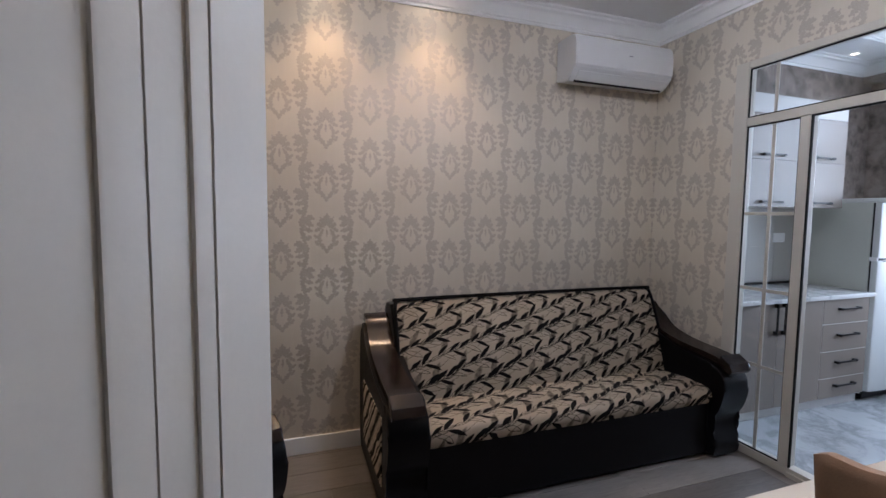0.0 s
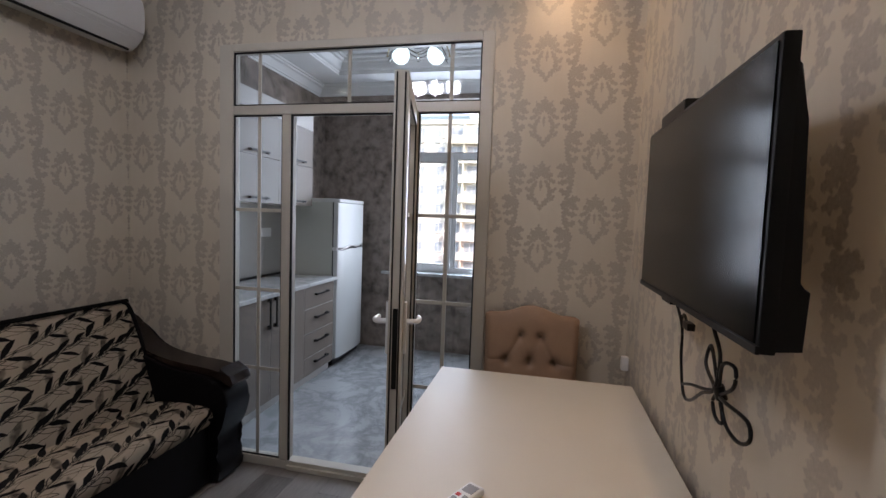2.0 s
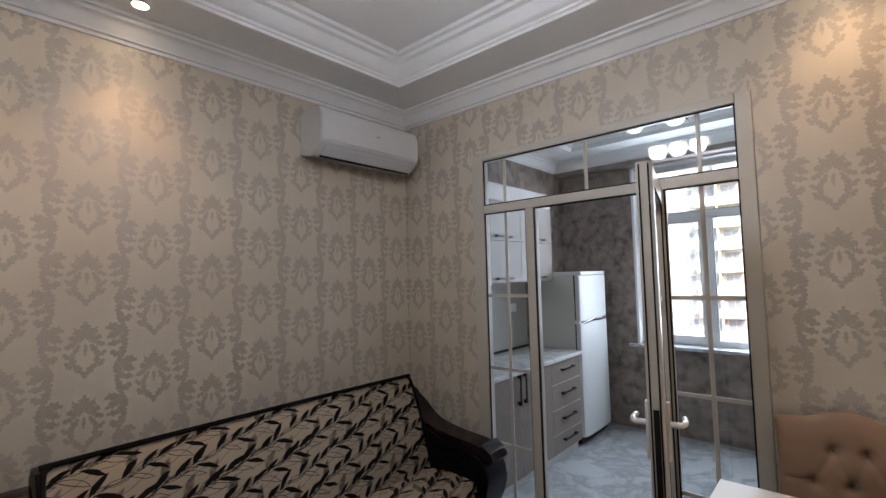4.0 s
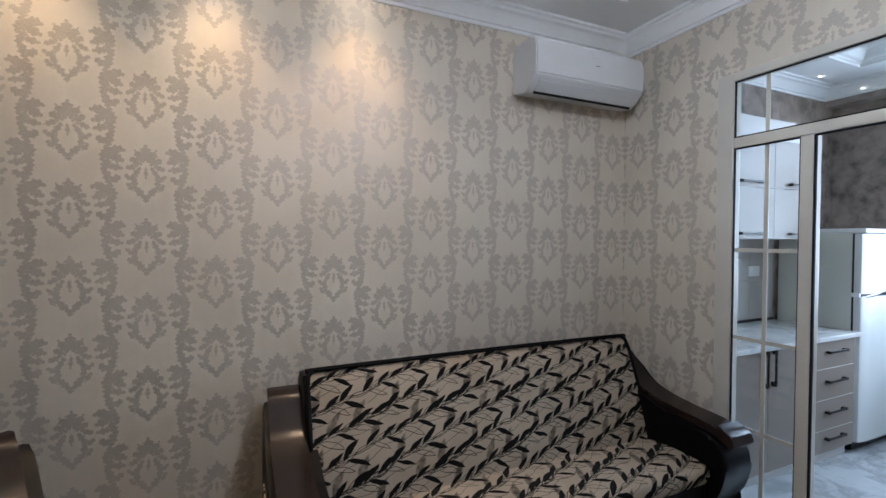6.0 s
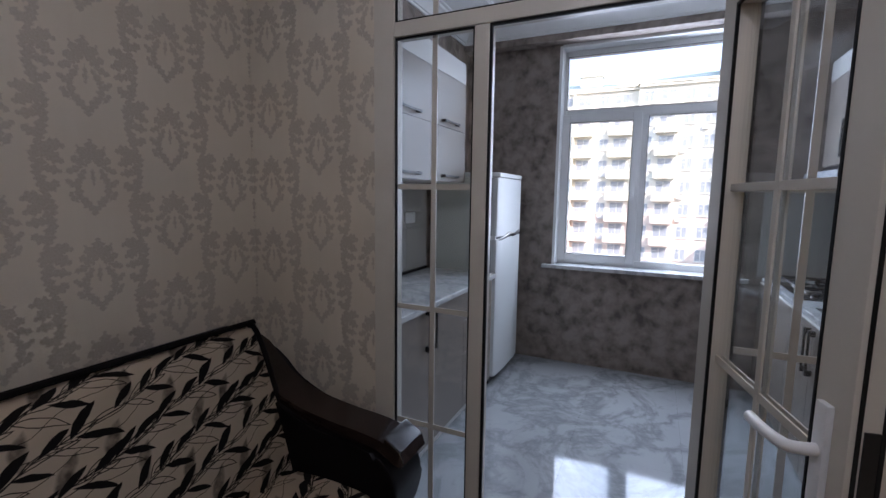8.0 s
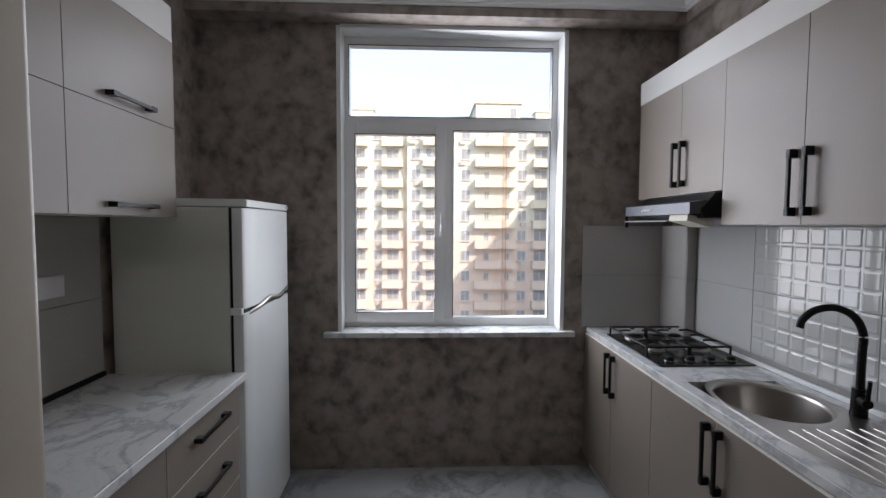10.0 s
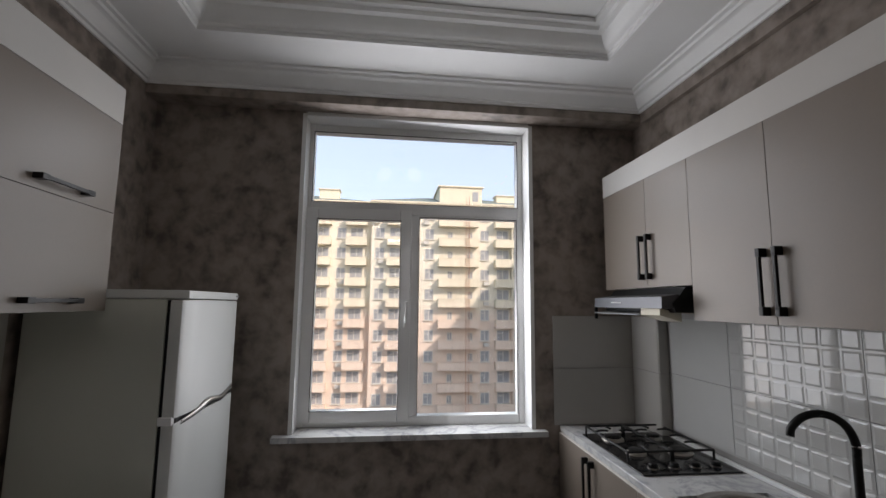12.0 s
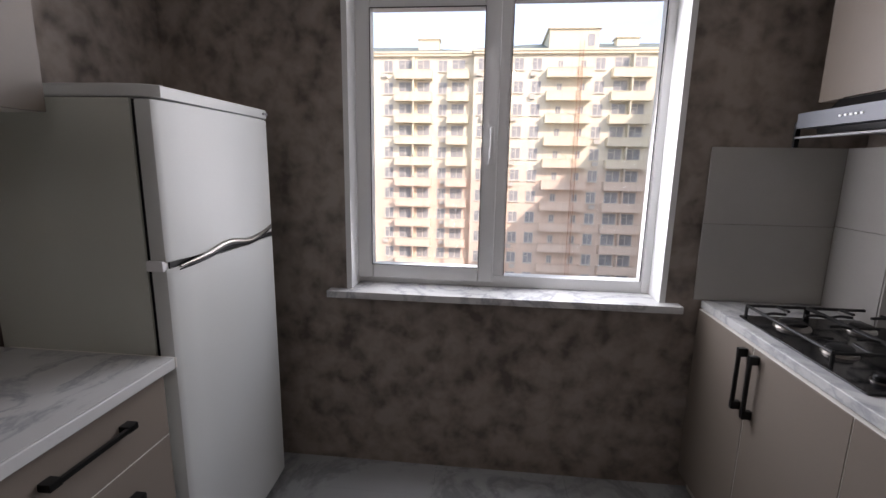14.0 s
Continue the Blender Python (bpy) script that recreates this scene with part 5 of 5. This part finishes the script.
def sup(a, c0, c1, r0, r1, k):
    c, s = math.cos(a), math.sin(a)
    return (c0 + r0 * math.copysign(abs(c) ** k, c), c1 + r1 * math.copysign(abs(s) ** k, s))


loops = []
for i in range(n):
    a = TAU * i / n
    o, h = sup(a, ox, oy, ax, ay, 0.72), sup(a, cx, cy, rx + 0.006, ry + 0.006, 1.0)
    o2, o3, h2, h3 = sup(a, ox, oy, ax - 0.006, ay - 0.006, 0.72), sup(a, ox, oy, ax - 0.016, ay - 0.016, 0.72), sup(a, cx, cy, rx + 0.020, ry + 0.020, 1.0), sup(a, cx, cy, rx + 0.012, ry + 0.012, 1.0)
    loops.append([(*o, 0.8905), (*o2, 0.8945), (*o3, 0.8925), (*h2, 0.8925), (*h3, 0.8930), (*h, 0.8905),
                  (*sup(a, cx, cy, rx, ry, 1.0), 0.880), (*sup(a, cx, cy, rx - 0.008, ry - 0.008, 1.0), 0.80), (*sup(a, cx, cy, rx - 0.03, ry - 0.03, 1.0), 0.755), (*sup(a, cx, cy, 0.05, 0.05, 1.0), 0.742), (*sup(a, cx, cy, 0.02, 0.02, 1.0), 0.740)])
vs = [[bm.verts.new(p) for p in row] for row in loops]
for i in range(n):
    for j in range(len(vs[0]) - 1):
        bm.faces.new((vs[i][j], vs[(i + 1) % n][j], vs[(i + 1) % n][j + 1], vs[i][j + 1]))
bm.faces.new([r[-1] for r in vs])
part("basin", bm, STEEL, sk)
for i in range(7):
    y = 0.745 + i * 0.046
    part("drainer_rib", tube(bmesh.new(), smooth_path([(4.775, y, 0.8915), (4.74, y, 0.893), (4.60, y, 0.893), (4.475, y, 0.8928), (4.455, y, 0.8905)], 4), 0.0032, 8), STEEL, sk)
part("drain", lathe(bmesh.new(), [(0.040, 0.0), (0.038, 0.004), (0.020, 0.002), (0.001, 0.002)], 24, (cx, cy, 0.742)), STEEL, sk)

tap = thing("tap", "matt black gooseneck kitchen tap behind the sink", "tap", (4.875, 0.705, 0.89))
tx, ty = 4.872, 0.700
part("base", cyl(bmesh.new(), (tx, ty, 0.8935), (tx, ty, 0.985), 0.024, 0.022, 24), BLACK_MATT, tap)
neck = smooth_path([(tx, ty, 0.985), (tx, ty, 1.10), (tx, ty, 1.17), (tx + 0.012, ty + 0.022, 1.225), (tx + 0.035, ty + 0.065, 1.250), (tx + 0.055, ty + 0.115, 1.240), (tx + 0.068, ty + 0.150, 1.205), (tx + 0.070, ty + 0.158, 1.175)], 8)
part("spout", tube(bmesh.new(), neck, 0.0125, 14), BLACK_MATT, tap)
bm = cyl(bmesh.new(), (tx, ty, 0.950), (tx - 0.050, ty + 0.022, 0.950), 0.017, 0.015, 18)
tube(bm, [(tx - 0.045, ty + 0.02, 0.95), (tx - 0.050, ty + 0.022, 0.985), (tx - 0.060, ty + 0.028, 1.03)], [0.008, 0.007, 0.006], 10)
part("lever", bm, BLACK_MATT, tap)

# cooker hood
hd = thing("cooker_hood", "slim cooker hood with a steel front and black sides", "cooker hood", (5.65, 0.85, 1.55))
prism_out = [(SOUTH + 0.006, 1.560), (0.955, 1.560), (0.965, 1.600), (0.925, 1.640), (0.905, 1.672), (SOUTH + 0.006, 1.672)]
part("body", prism(bmesh.new(), prism_out, "x", 5.352, 5.965, 0.003), BLACK_PLASTIC, hd, "black hood body")
part("front_panel", prism(bmesh.new(), [(0.952, 1.578), (1.012, 1.578), (1.012, 1.628), (0.935, 1.640), (0.935, 1.632), (0.952, 1.60)], "x", 5.360, 5.985, 0.004), STEEL_HOOD, hd, "brushed steel front strip")
for i in range(5):
    part("button", boxes((5.70 + i * 0.020, 5.710 + i * 0.020, 1.011, 1.015, 1.600, 1.606)), PVC, hd)
part("visor", prism(bmesh.new(), [(0.90, 1.552), (1.010, 1.545), (1.012, 1.551), (0.90, 1.559)], "x", 5.55, 5.985), GREY_PLASTIC, hd)
part("lamp_cover", prism(bmesh.new(), [(0.90, 1.520), (1.000, 1.548), (0.998, 1.577), (0.90, 1.559)], "x", 5.395, 5.545, 0.002), PAPER, hd, "pale wrapped lamp cover")
part("corner_stop", boxes((5.985, 5.995, 0.995, 1.010, 1.515, 1.60)), BLACK_PLASTIC, hd)

# washing machine under the worktop
wm = thing("washing_machine", "white front-loading washing machine under the worktop", "washing machine", (4.18, 0.88, 0))
part("cabinet", boxes((3.90, 4.475, 0.63, 1.135, 0.015, 0.845), bevel=0.010), WHITE_PLASTIC, wm)
part("control_panel", boxes((3.905, 4.47, 1.134, 1.146, 0.715, 0.840), bevel=0.004), WHITE_PLASTIC, wm)
part("soap_drawer", boxes((4.30, 4.46, 1.146, 1.152, 0.735, 0.825), bevel=0.003), GREY_PLASTIC, wm)
part("dial", cyl(bmesh.new(), (4.19, 1.146, 0.775), (4.19, 1.176, 0.775), 0.032, 0.028, 28), STEEL, wm)
ringm = Matrix.Translation((4.19, 1.136, 0.42)) @ Matrix.Rotation(radians(-90), 4, "X")
bm = lathe(bmesh.new(), [(0.185, 0.0), (0.182, 0.030), (0.160, 0.042), (0.135, 0.036), (0.130, 0.012)], 40)
bm.transform(ringm)
dr = part("door_ring", bm, STEEL, wm, "chrome door ring")
bm = lathe(bmesh.new(), [(0.131, 0.012), (0.110, -0.03), (0.001, -0.04)], 36)
bm.transform(ringm)
part("door_glass", bm, HOB_BLACK, dr, "dark door glass")
part("door_latch", boxes((4.03, 4.06, 1.150, 1.180, 0.39, 0.45), bevel=0.005), WHITE_PLASTIC, dr)
part("kick_panel", boxes((3.905, 4.47, 1.134, 1.142, 0.03, 0.12), bevel=0.003), WHITE_PLASTIC, wm)
for x in (3.95, 4.43):
    for y in (0.69, 1.08):
        part("foot", cyl(bmesh.new(), (x, y, 0), (x, y, 0.018), 0.02, n=14), BLACK_PLASTIC, wm)

# ---- outdoors ----
struct("ground", boxes((-400, 900, -900, 900, -21.2, -21.0)), ASPHALT, "grey courtyard ground far below the flat", "ground")

FX = 71.0                          # front of the projecting block; the other stands 1.2 m back
STEP_Y, BACK = 4.86, 1.2
bld = thing("apartment_building", "cream and peach apartment building with balconies across the courtyard", "building", (FX, -3, -21))
STOREY, FLOORS, ZB = 3.03, 12, -21.0
FIRST = 13.35                      # floor of the top storey
TOP = FIRST + STOREY + 0.35
Y0, Y1 = -62.0, 62.0
part("wall", boxes((FX, FX + 16, Y0, STEP_Y, ZB, TOP)), FACADE, bld)
part("wall", boxes((FX + BACK, FX + 16, STEP_Y, Y1, ZB, TOP)), FACADE, bld)
part("eaves", boxes((FX - 0.6, FX + 16.7, Y0 - 0.7, STEP_Y + 0.3, TOP, TOP + 0.25), (FX - 0.45, FX, Y0, STEP_Y, TOP - 0.35, TOP)), BALCONY_CREAM, bld)
part("eaves", boxes((FX + BACK - 0.6, FX + 16.7, STEP_Y + 0.3, Y1 + 0.7, TOP, TOP + 0.25), (FX + BACK - 0.45, FX + BACK, STEP_Y, Y1, TOP - 0.35, TOP)), BALCONY_CREAM, bld)


def hip_roof(x0, x1, y0, y1, z, rise, run):
    bm = bmesh.new()
    v = [bm.verts.new(p) for p in ((x0, y0, z), (x1, y0, z), (x1, y1, z), (x0, y1, z), ((x0 + x1) / 2, y0 + run, z + rise), ((x0 + x1) / 2, y1 - run, z + rise))]
    for f in ((0, 1, 4), (1, 2, 5, 4), (2, 3, 5), (3, 0, 4, 5), (3, 2, 1, 0)):
        bm.faces.new([v[i] for i in f])
    return bm


roof = part("roof", hip_roof(FX - 0.6, FX + 16.7, Y0, STEP_Y + 0.3, TOP + 0.252, 2.6, 9), ROOF, bld, "grey-green hipped roof")
roof2 = part("roof", hip_roof(FX + BACK - 0.6, FX + 16.7, STEP_Y + 0.4, Y1, TOP + 0.252, 2.4, 9), ROOF, bld, "grey-green hipped roof")


def origin_mesh(name, bm, mat):
    return mesh_of(name, bm, mat, False)


def far_window(w, h):
    """Frame with a mullion, a transom and a sill, and its pane behind."""
    a = w / 2
    fr = boxes((-0.06, 0.0, -a, -a + 0.09, 0, h), (-0.06, 0.0, a - 0.09, a, 0, h), (-0.06, 0.0, -a + 0.09, a - 0.09, 0, 0.09), (-0.06, 0.0, -a + 0.09, a - 0.09, h - 0.09, h),
               (-0.06, 0.0, -0.05, 0.05, 0.09, h - 0.09), (-0.06, 0.0, 0.05, a - 0.09, h * 0.66, h * 0.66 + 0.07), (-0.20, 0.0, -a - 0.1, a + 0.1, -0.10, -0.01))
    return origin_mesh("window", fr, FAR_FRAME), origin_mesh("window_pane", boxes((-0.03, -0.005, -a + 0.09, a - 0.09, 0.09, h - 0.09)), FAR_PANE)


def balcony_mesh(w):
    h = w / 2
    return origin_mesh("balcony", boxes((-1.30, 0, -h, h, -0.16, 0.0), (-1.30, -1.18, -h, h, 0.0, 1.02), (-1.18, 0, -h, -h + 0.12, 0.0, 1.02), (-1.18, 0, h - 0.12, h, 0.0, 1.02), (-1.35, -1.15, -h - 0.04, h + 0.04, 1.02, 1.09)), BALCONY_CREAM)


WINDOWS = {"wide": far_window(1.9, 1.65), "plain": far_window(1.35, 1.6), "door": far_window(0.75, 1.1)}
fin = origin_mesh("balcony_fin", boxes((-1.22, 0, -0.09, 0.09, 0, STOREY - 0.17)), BALCONY_CREAM)
rail_mesh = origin_mesh("balcony_rail", boxes(*[(-1.28, -1.24, k * 0.16 - 0.02, k * 0.16 + 0.02, 1.09, 1.65) for k in range(-5, 6)], (-1.29, -1.23, -0.85, 0.85, 1.62, 1.68)), FAR_FRAME)
ac_box = origin_mesh("condenser", boxes((-0.42, -0.02, -0.4, 0.4, 0, 0.55)), FAR_FRAME)
# bays along the front: middle, width of the balcony or 0 for a bare window, windows as (offset, kind)
BAYS = [(24.6, 5.0, ((-1.3, "wide"), (1.3, "wide"))), (20.6, 0, ()), (17.3, 0, ()), (13.5, 5.4, ((1.35, "wide"), (-1.35, "wide"))), (9.35, 0, ()), (7.1, 3.1, ((0.0, "wide"),)),
        (3.6, 0, ()), (1.2, 2.7, ((0.0, "wide"),)), (-1.4, 0, ()), (-3.85, 0, ()), (-8.2, 6.1, ((1.2, "door"), (-1.9, "door"))), (-12.35, 0, ()),
        (-16.45, 5.3, ((1.3, "wide"), (-1.2, "wide"))), (-21.2, 0, ()), (-25.0, 5.0, ((-1.3, "wide"), (1.3, "wide")))]
rnd = random.Random(4)
for mid, wide, holes in BAYS:
    bx = BACK if mid > STEP_Y else 0.0
    bal = balcony_mesh(wide) if wide else None
    for k in range(FLOORS):
        z = FIRST - k * STOREY + 21
        for dy, kind in holes or ((0.0, "plain"),):
            frame_mesh, pane_mesh = WINDOWS[kind]
            wn = share("window", frame_mesh, bld, (bx, mid + 3 + dy, z + (0.95 if kind != "door" else 1.1)))
            share("pane", pane_mesh, wn, (0, 0, 0))
        if wide:
            share("balcony", bal, bld, (bx, mid + 3, z))
            if len(holes) == 2 and mid != -8.2:
                share("balcony_fin", fin, bld, (bx, mid + 3, z))
            if rnd.random() < 0.2:
                share("balcony_rail", rail_mesh, bld, (bx, mid + 3 - wide / 4, z))
        elif rnd.random() < 0.3:
            share("condenser", ac_box, bld, (bx, mid + 3 + rnd.choice((-0.2, 0.5)), z + 0.15))
pent = part("stair_tower", boxes((FX - 0.25, FX + 8, -11.9, -5.3, TOP + 0.25, TOP + 2.75)), BALCONY_CREAM, bld)
part("tower_cap", boxes((FX - 0.5, FX + 8.3, -12.15, -5.05, TOP + 2.75, TOP + 2.95)), BALCONY_CREAM, pent)
part("tower_window", boxes((FX - 0.30, FX - 0.25, -11.3, -10.4, TOP + 0.6, TOP + 2.1)), FAR_PANE, pent)
for y, host in ((11.7, roof2), (-16.5, roof)):
    part("chimney", boxes((FX + 3, FX + 5, y - 1.5, y + 1.5, TOP + 0.8, TOP + 2.4)), BALCONY_CREAM, host)
    part("chimney_cap", boxes((FX + 2.8, FX + 5.2, y - 1.7, y + 1.7, TOP + 2.4, TOP + 2.55)), BALCONY_CREAM, host)
bm = boxes((FX - 1.46, FX - 1.41, -9.75, -9.70, ZB + 4, TOP + 1.0), (FX - 1.46, FX - 1.41, -9.25, -9.20, ZB + 4, TOP + 1.0))
for i in range(100):
    box(bm, FX - 1.45, FX - 1.42, -9.70, -9.25, ZB + 4.2 + i * 0.34, ZB + 4.24 + i * 0.34)
part("fire_ladder", bm, RUST, bld, "rust-coloured fire ladder")
# unseen block, added to cast the diagonal shade on the facade opposite
wing = thing("apartment_wing", "unseen side wing, added to shade the building across the courtyard", "building", (50.0, -34, -21))
part("wall", boxes((30, FX - 0.05, -41, -27.0, ZB, 17.4)), FACADE, wing)
part("roof", boxes((29.5, FX - 0.7, -41.5, -26.6, 17.4, 17.9)), ROOF, wing)

# ---- tiles, boards and other pieces ----
st = thing("wall_tiles", "glossy white embossed wall tiles behind the sink and hob", "wall tiles", (4.9, SOUTH, 0.91), kind="structure")
part("bed", boxes((3.83, 5.935, SOUTH + 0.0005, SOUTH + 0.004, 0.892, 1.549)), GROUT, st)


def embossed(w, h, nx, nz):
    """A glazed tile with a grid of raised squares; faces +y, origin at its lower left."""
    bm = bmesh.new()
    box(bm, 0, w, 0, 0.007, 0, h, 0.001, 1)
    pw, ph = w / nx, h / nz
    for i in range(nx):
        for j in range(nz):
            x, z = i * pw, j * ph
            g = 0.004
            a = [bm.verts.new((px, 0.0070, pz)) for px, pz in ((x + g, z + g), (x + pw - g, z + g), (x + pw - g, z + ph - g), (x + g, z + ph - g))]
            e = 0.007
            b = [bm.verts.new((px, 0.0088, pz)) for px, pz in ((x + g + e, z + g + e), (x + pw - g - e, z + g + e), (x + pw - g - e, z + ph - g - e), (x + g + e, z + ph - g - e))]
            for k in range(4):
                bm.faces.new((a[k], a[(k + 1) % 4], b[(k + 1) % 4], b[k]))
            bm.faces.new(b)
    return bm


tile_mesh = mesh_of("tile", embossed(0.592, 0.294, 8, 4), TILE, False)
for c in range(4):
    x = 5.484 - 0.594 * (c + 1)
    for z in (0.932, 1.228):
        if x > 3.7:
            share("tile", tile_mesh, st, (x - 4.9, 0.004, z - 0.91))
edge_mesh = mesh_of("tile", boxes((0, 0.447, 0, 0.007, 0, 0.294), bevel=0.001), TILE)
for z in (0.932, 1.228):
    share("tile", edge_mesh, st, (5.486 - 4.9, 0.004, z - 0.91))
# boxed pipe in the corner and the tiles of the window wall
pb = thing("pipe_boxing", "tiled boxing of the corner pipe", "boxing", (6.07, 0.65, 0.89), kind="structure")
part("core", boxes((5.935, EAST - 0.001, SOUTH + 0.001, 0.672, 0.8905, 1.522)), GROUT, pb)
for z0, z1 in ((0.894, 1.220), (1.222, 1.524)):
    part("tile", boxes((5.936, EAST - 0.010, 0.673, 0.680, z0, z1), bevel=0.0015), TILE_MATT, pb)
    part("tile", boxes((5.927, 5.934, SOUTH + 0.012, 0.678, z0, z1), bevel=0.0015), TILE_MATT, pb)
et = thing("wall_tiles", "plain pale wall tiles beside the hob on the window wall", "wall tiles", (EAST, 0.92, 0.89), kind="structure")
part("bed", boxes((EAST - 0.004, EAST - 0.0005, 0.681, 1.176, 0.8905, 1.522)), GROUT, et)
for z0, z1 in ((0.894, 1.216), (1.218, 1.524)):
    part("tile", boxes((EAST - 0.011, EAST - 0.004, 0.681, 1.178, z0, z1), bevel=0.0015), TILE_MATT, et)

plank = mesh_of("plank", boxes((0, 1.196, 0, 0.188, -0.0098, 0), bevel=0.0008), LAMINATE)
rnd = random.Random(7)
rows = int((NORTH - SOUTH) / 0.19) + 1
for r in range(rows):
    y = SOUTH + r * 0.19
    start = WEST - rnd.random() * 1.1
    while start < PART - 0.02:
        a, b = max(start, WEST), min(start + 1.196, 3.69)
        y1 = min(y + 0.188, NORTH)
        if b - a > 0.05 and y1 - y > 0.01:
            if b - a > 1.195 and y1 - y > 0.187:
                share("plank", plank, floor_living, (a, y, 0))
            else:
                share("plank", mesh_of("plank", boxes((0, b - a, 0, y1 - y, -0.0098, 0), bevel=0.0008), LAMINATE), floor_living, (a, y, 0))
        start += 1.198
rows = [(3.762, 4.20), (4.20, 4.80), (4.80, 5.40), (5.40, 6.0), (6.0, EAST)]
cols = [(SOUTH, 1.06), (1.06, 1.66), (1.66, 2.26), (2.26, 2.86), (2.86, 3.46), (3.46, NORTH)]
for x0, x1 in rows:
    for y0, y1 in cols:
        share("floor_tile", mesh_of("floor_tile", boxes((0, x1 - x0 - 0.0006, 0, y1 - y0 - 0.0006, -0.0098, 0), bevel=0.0003), MARBLE_FLOOR), floor_kitchen, (x0, y0, 0))
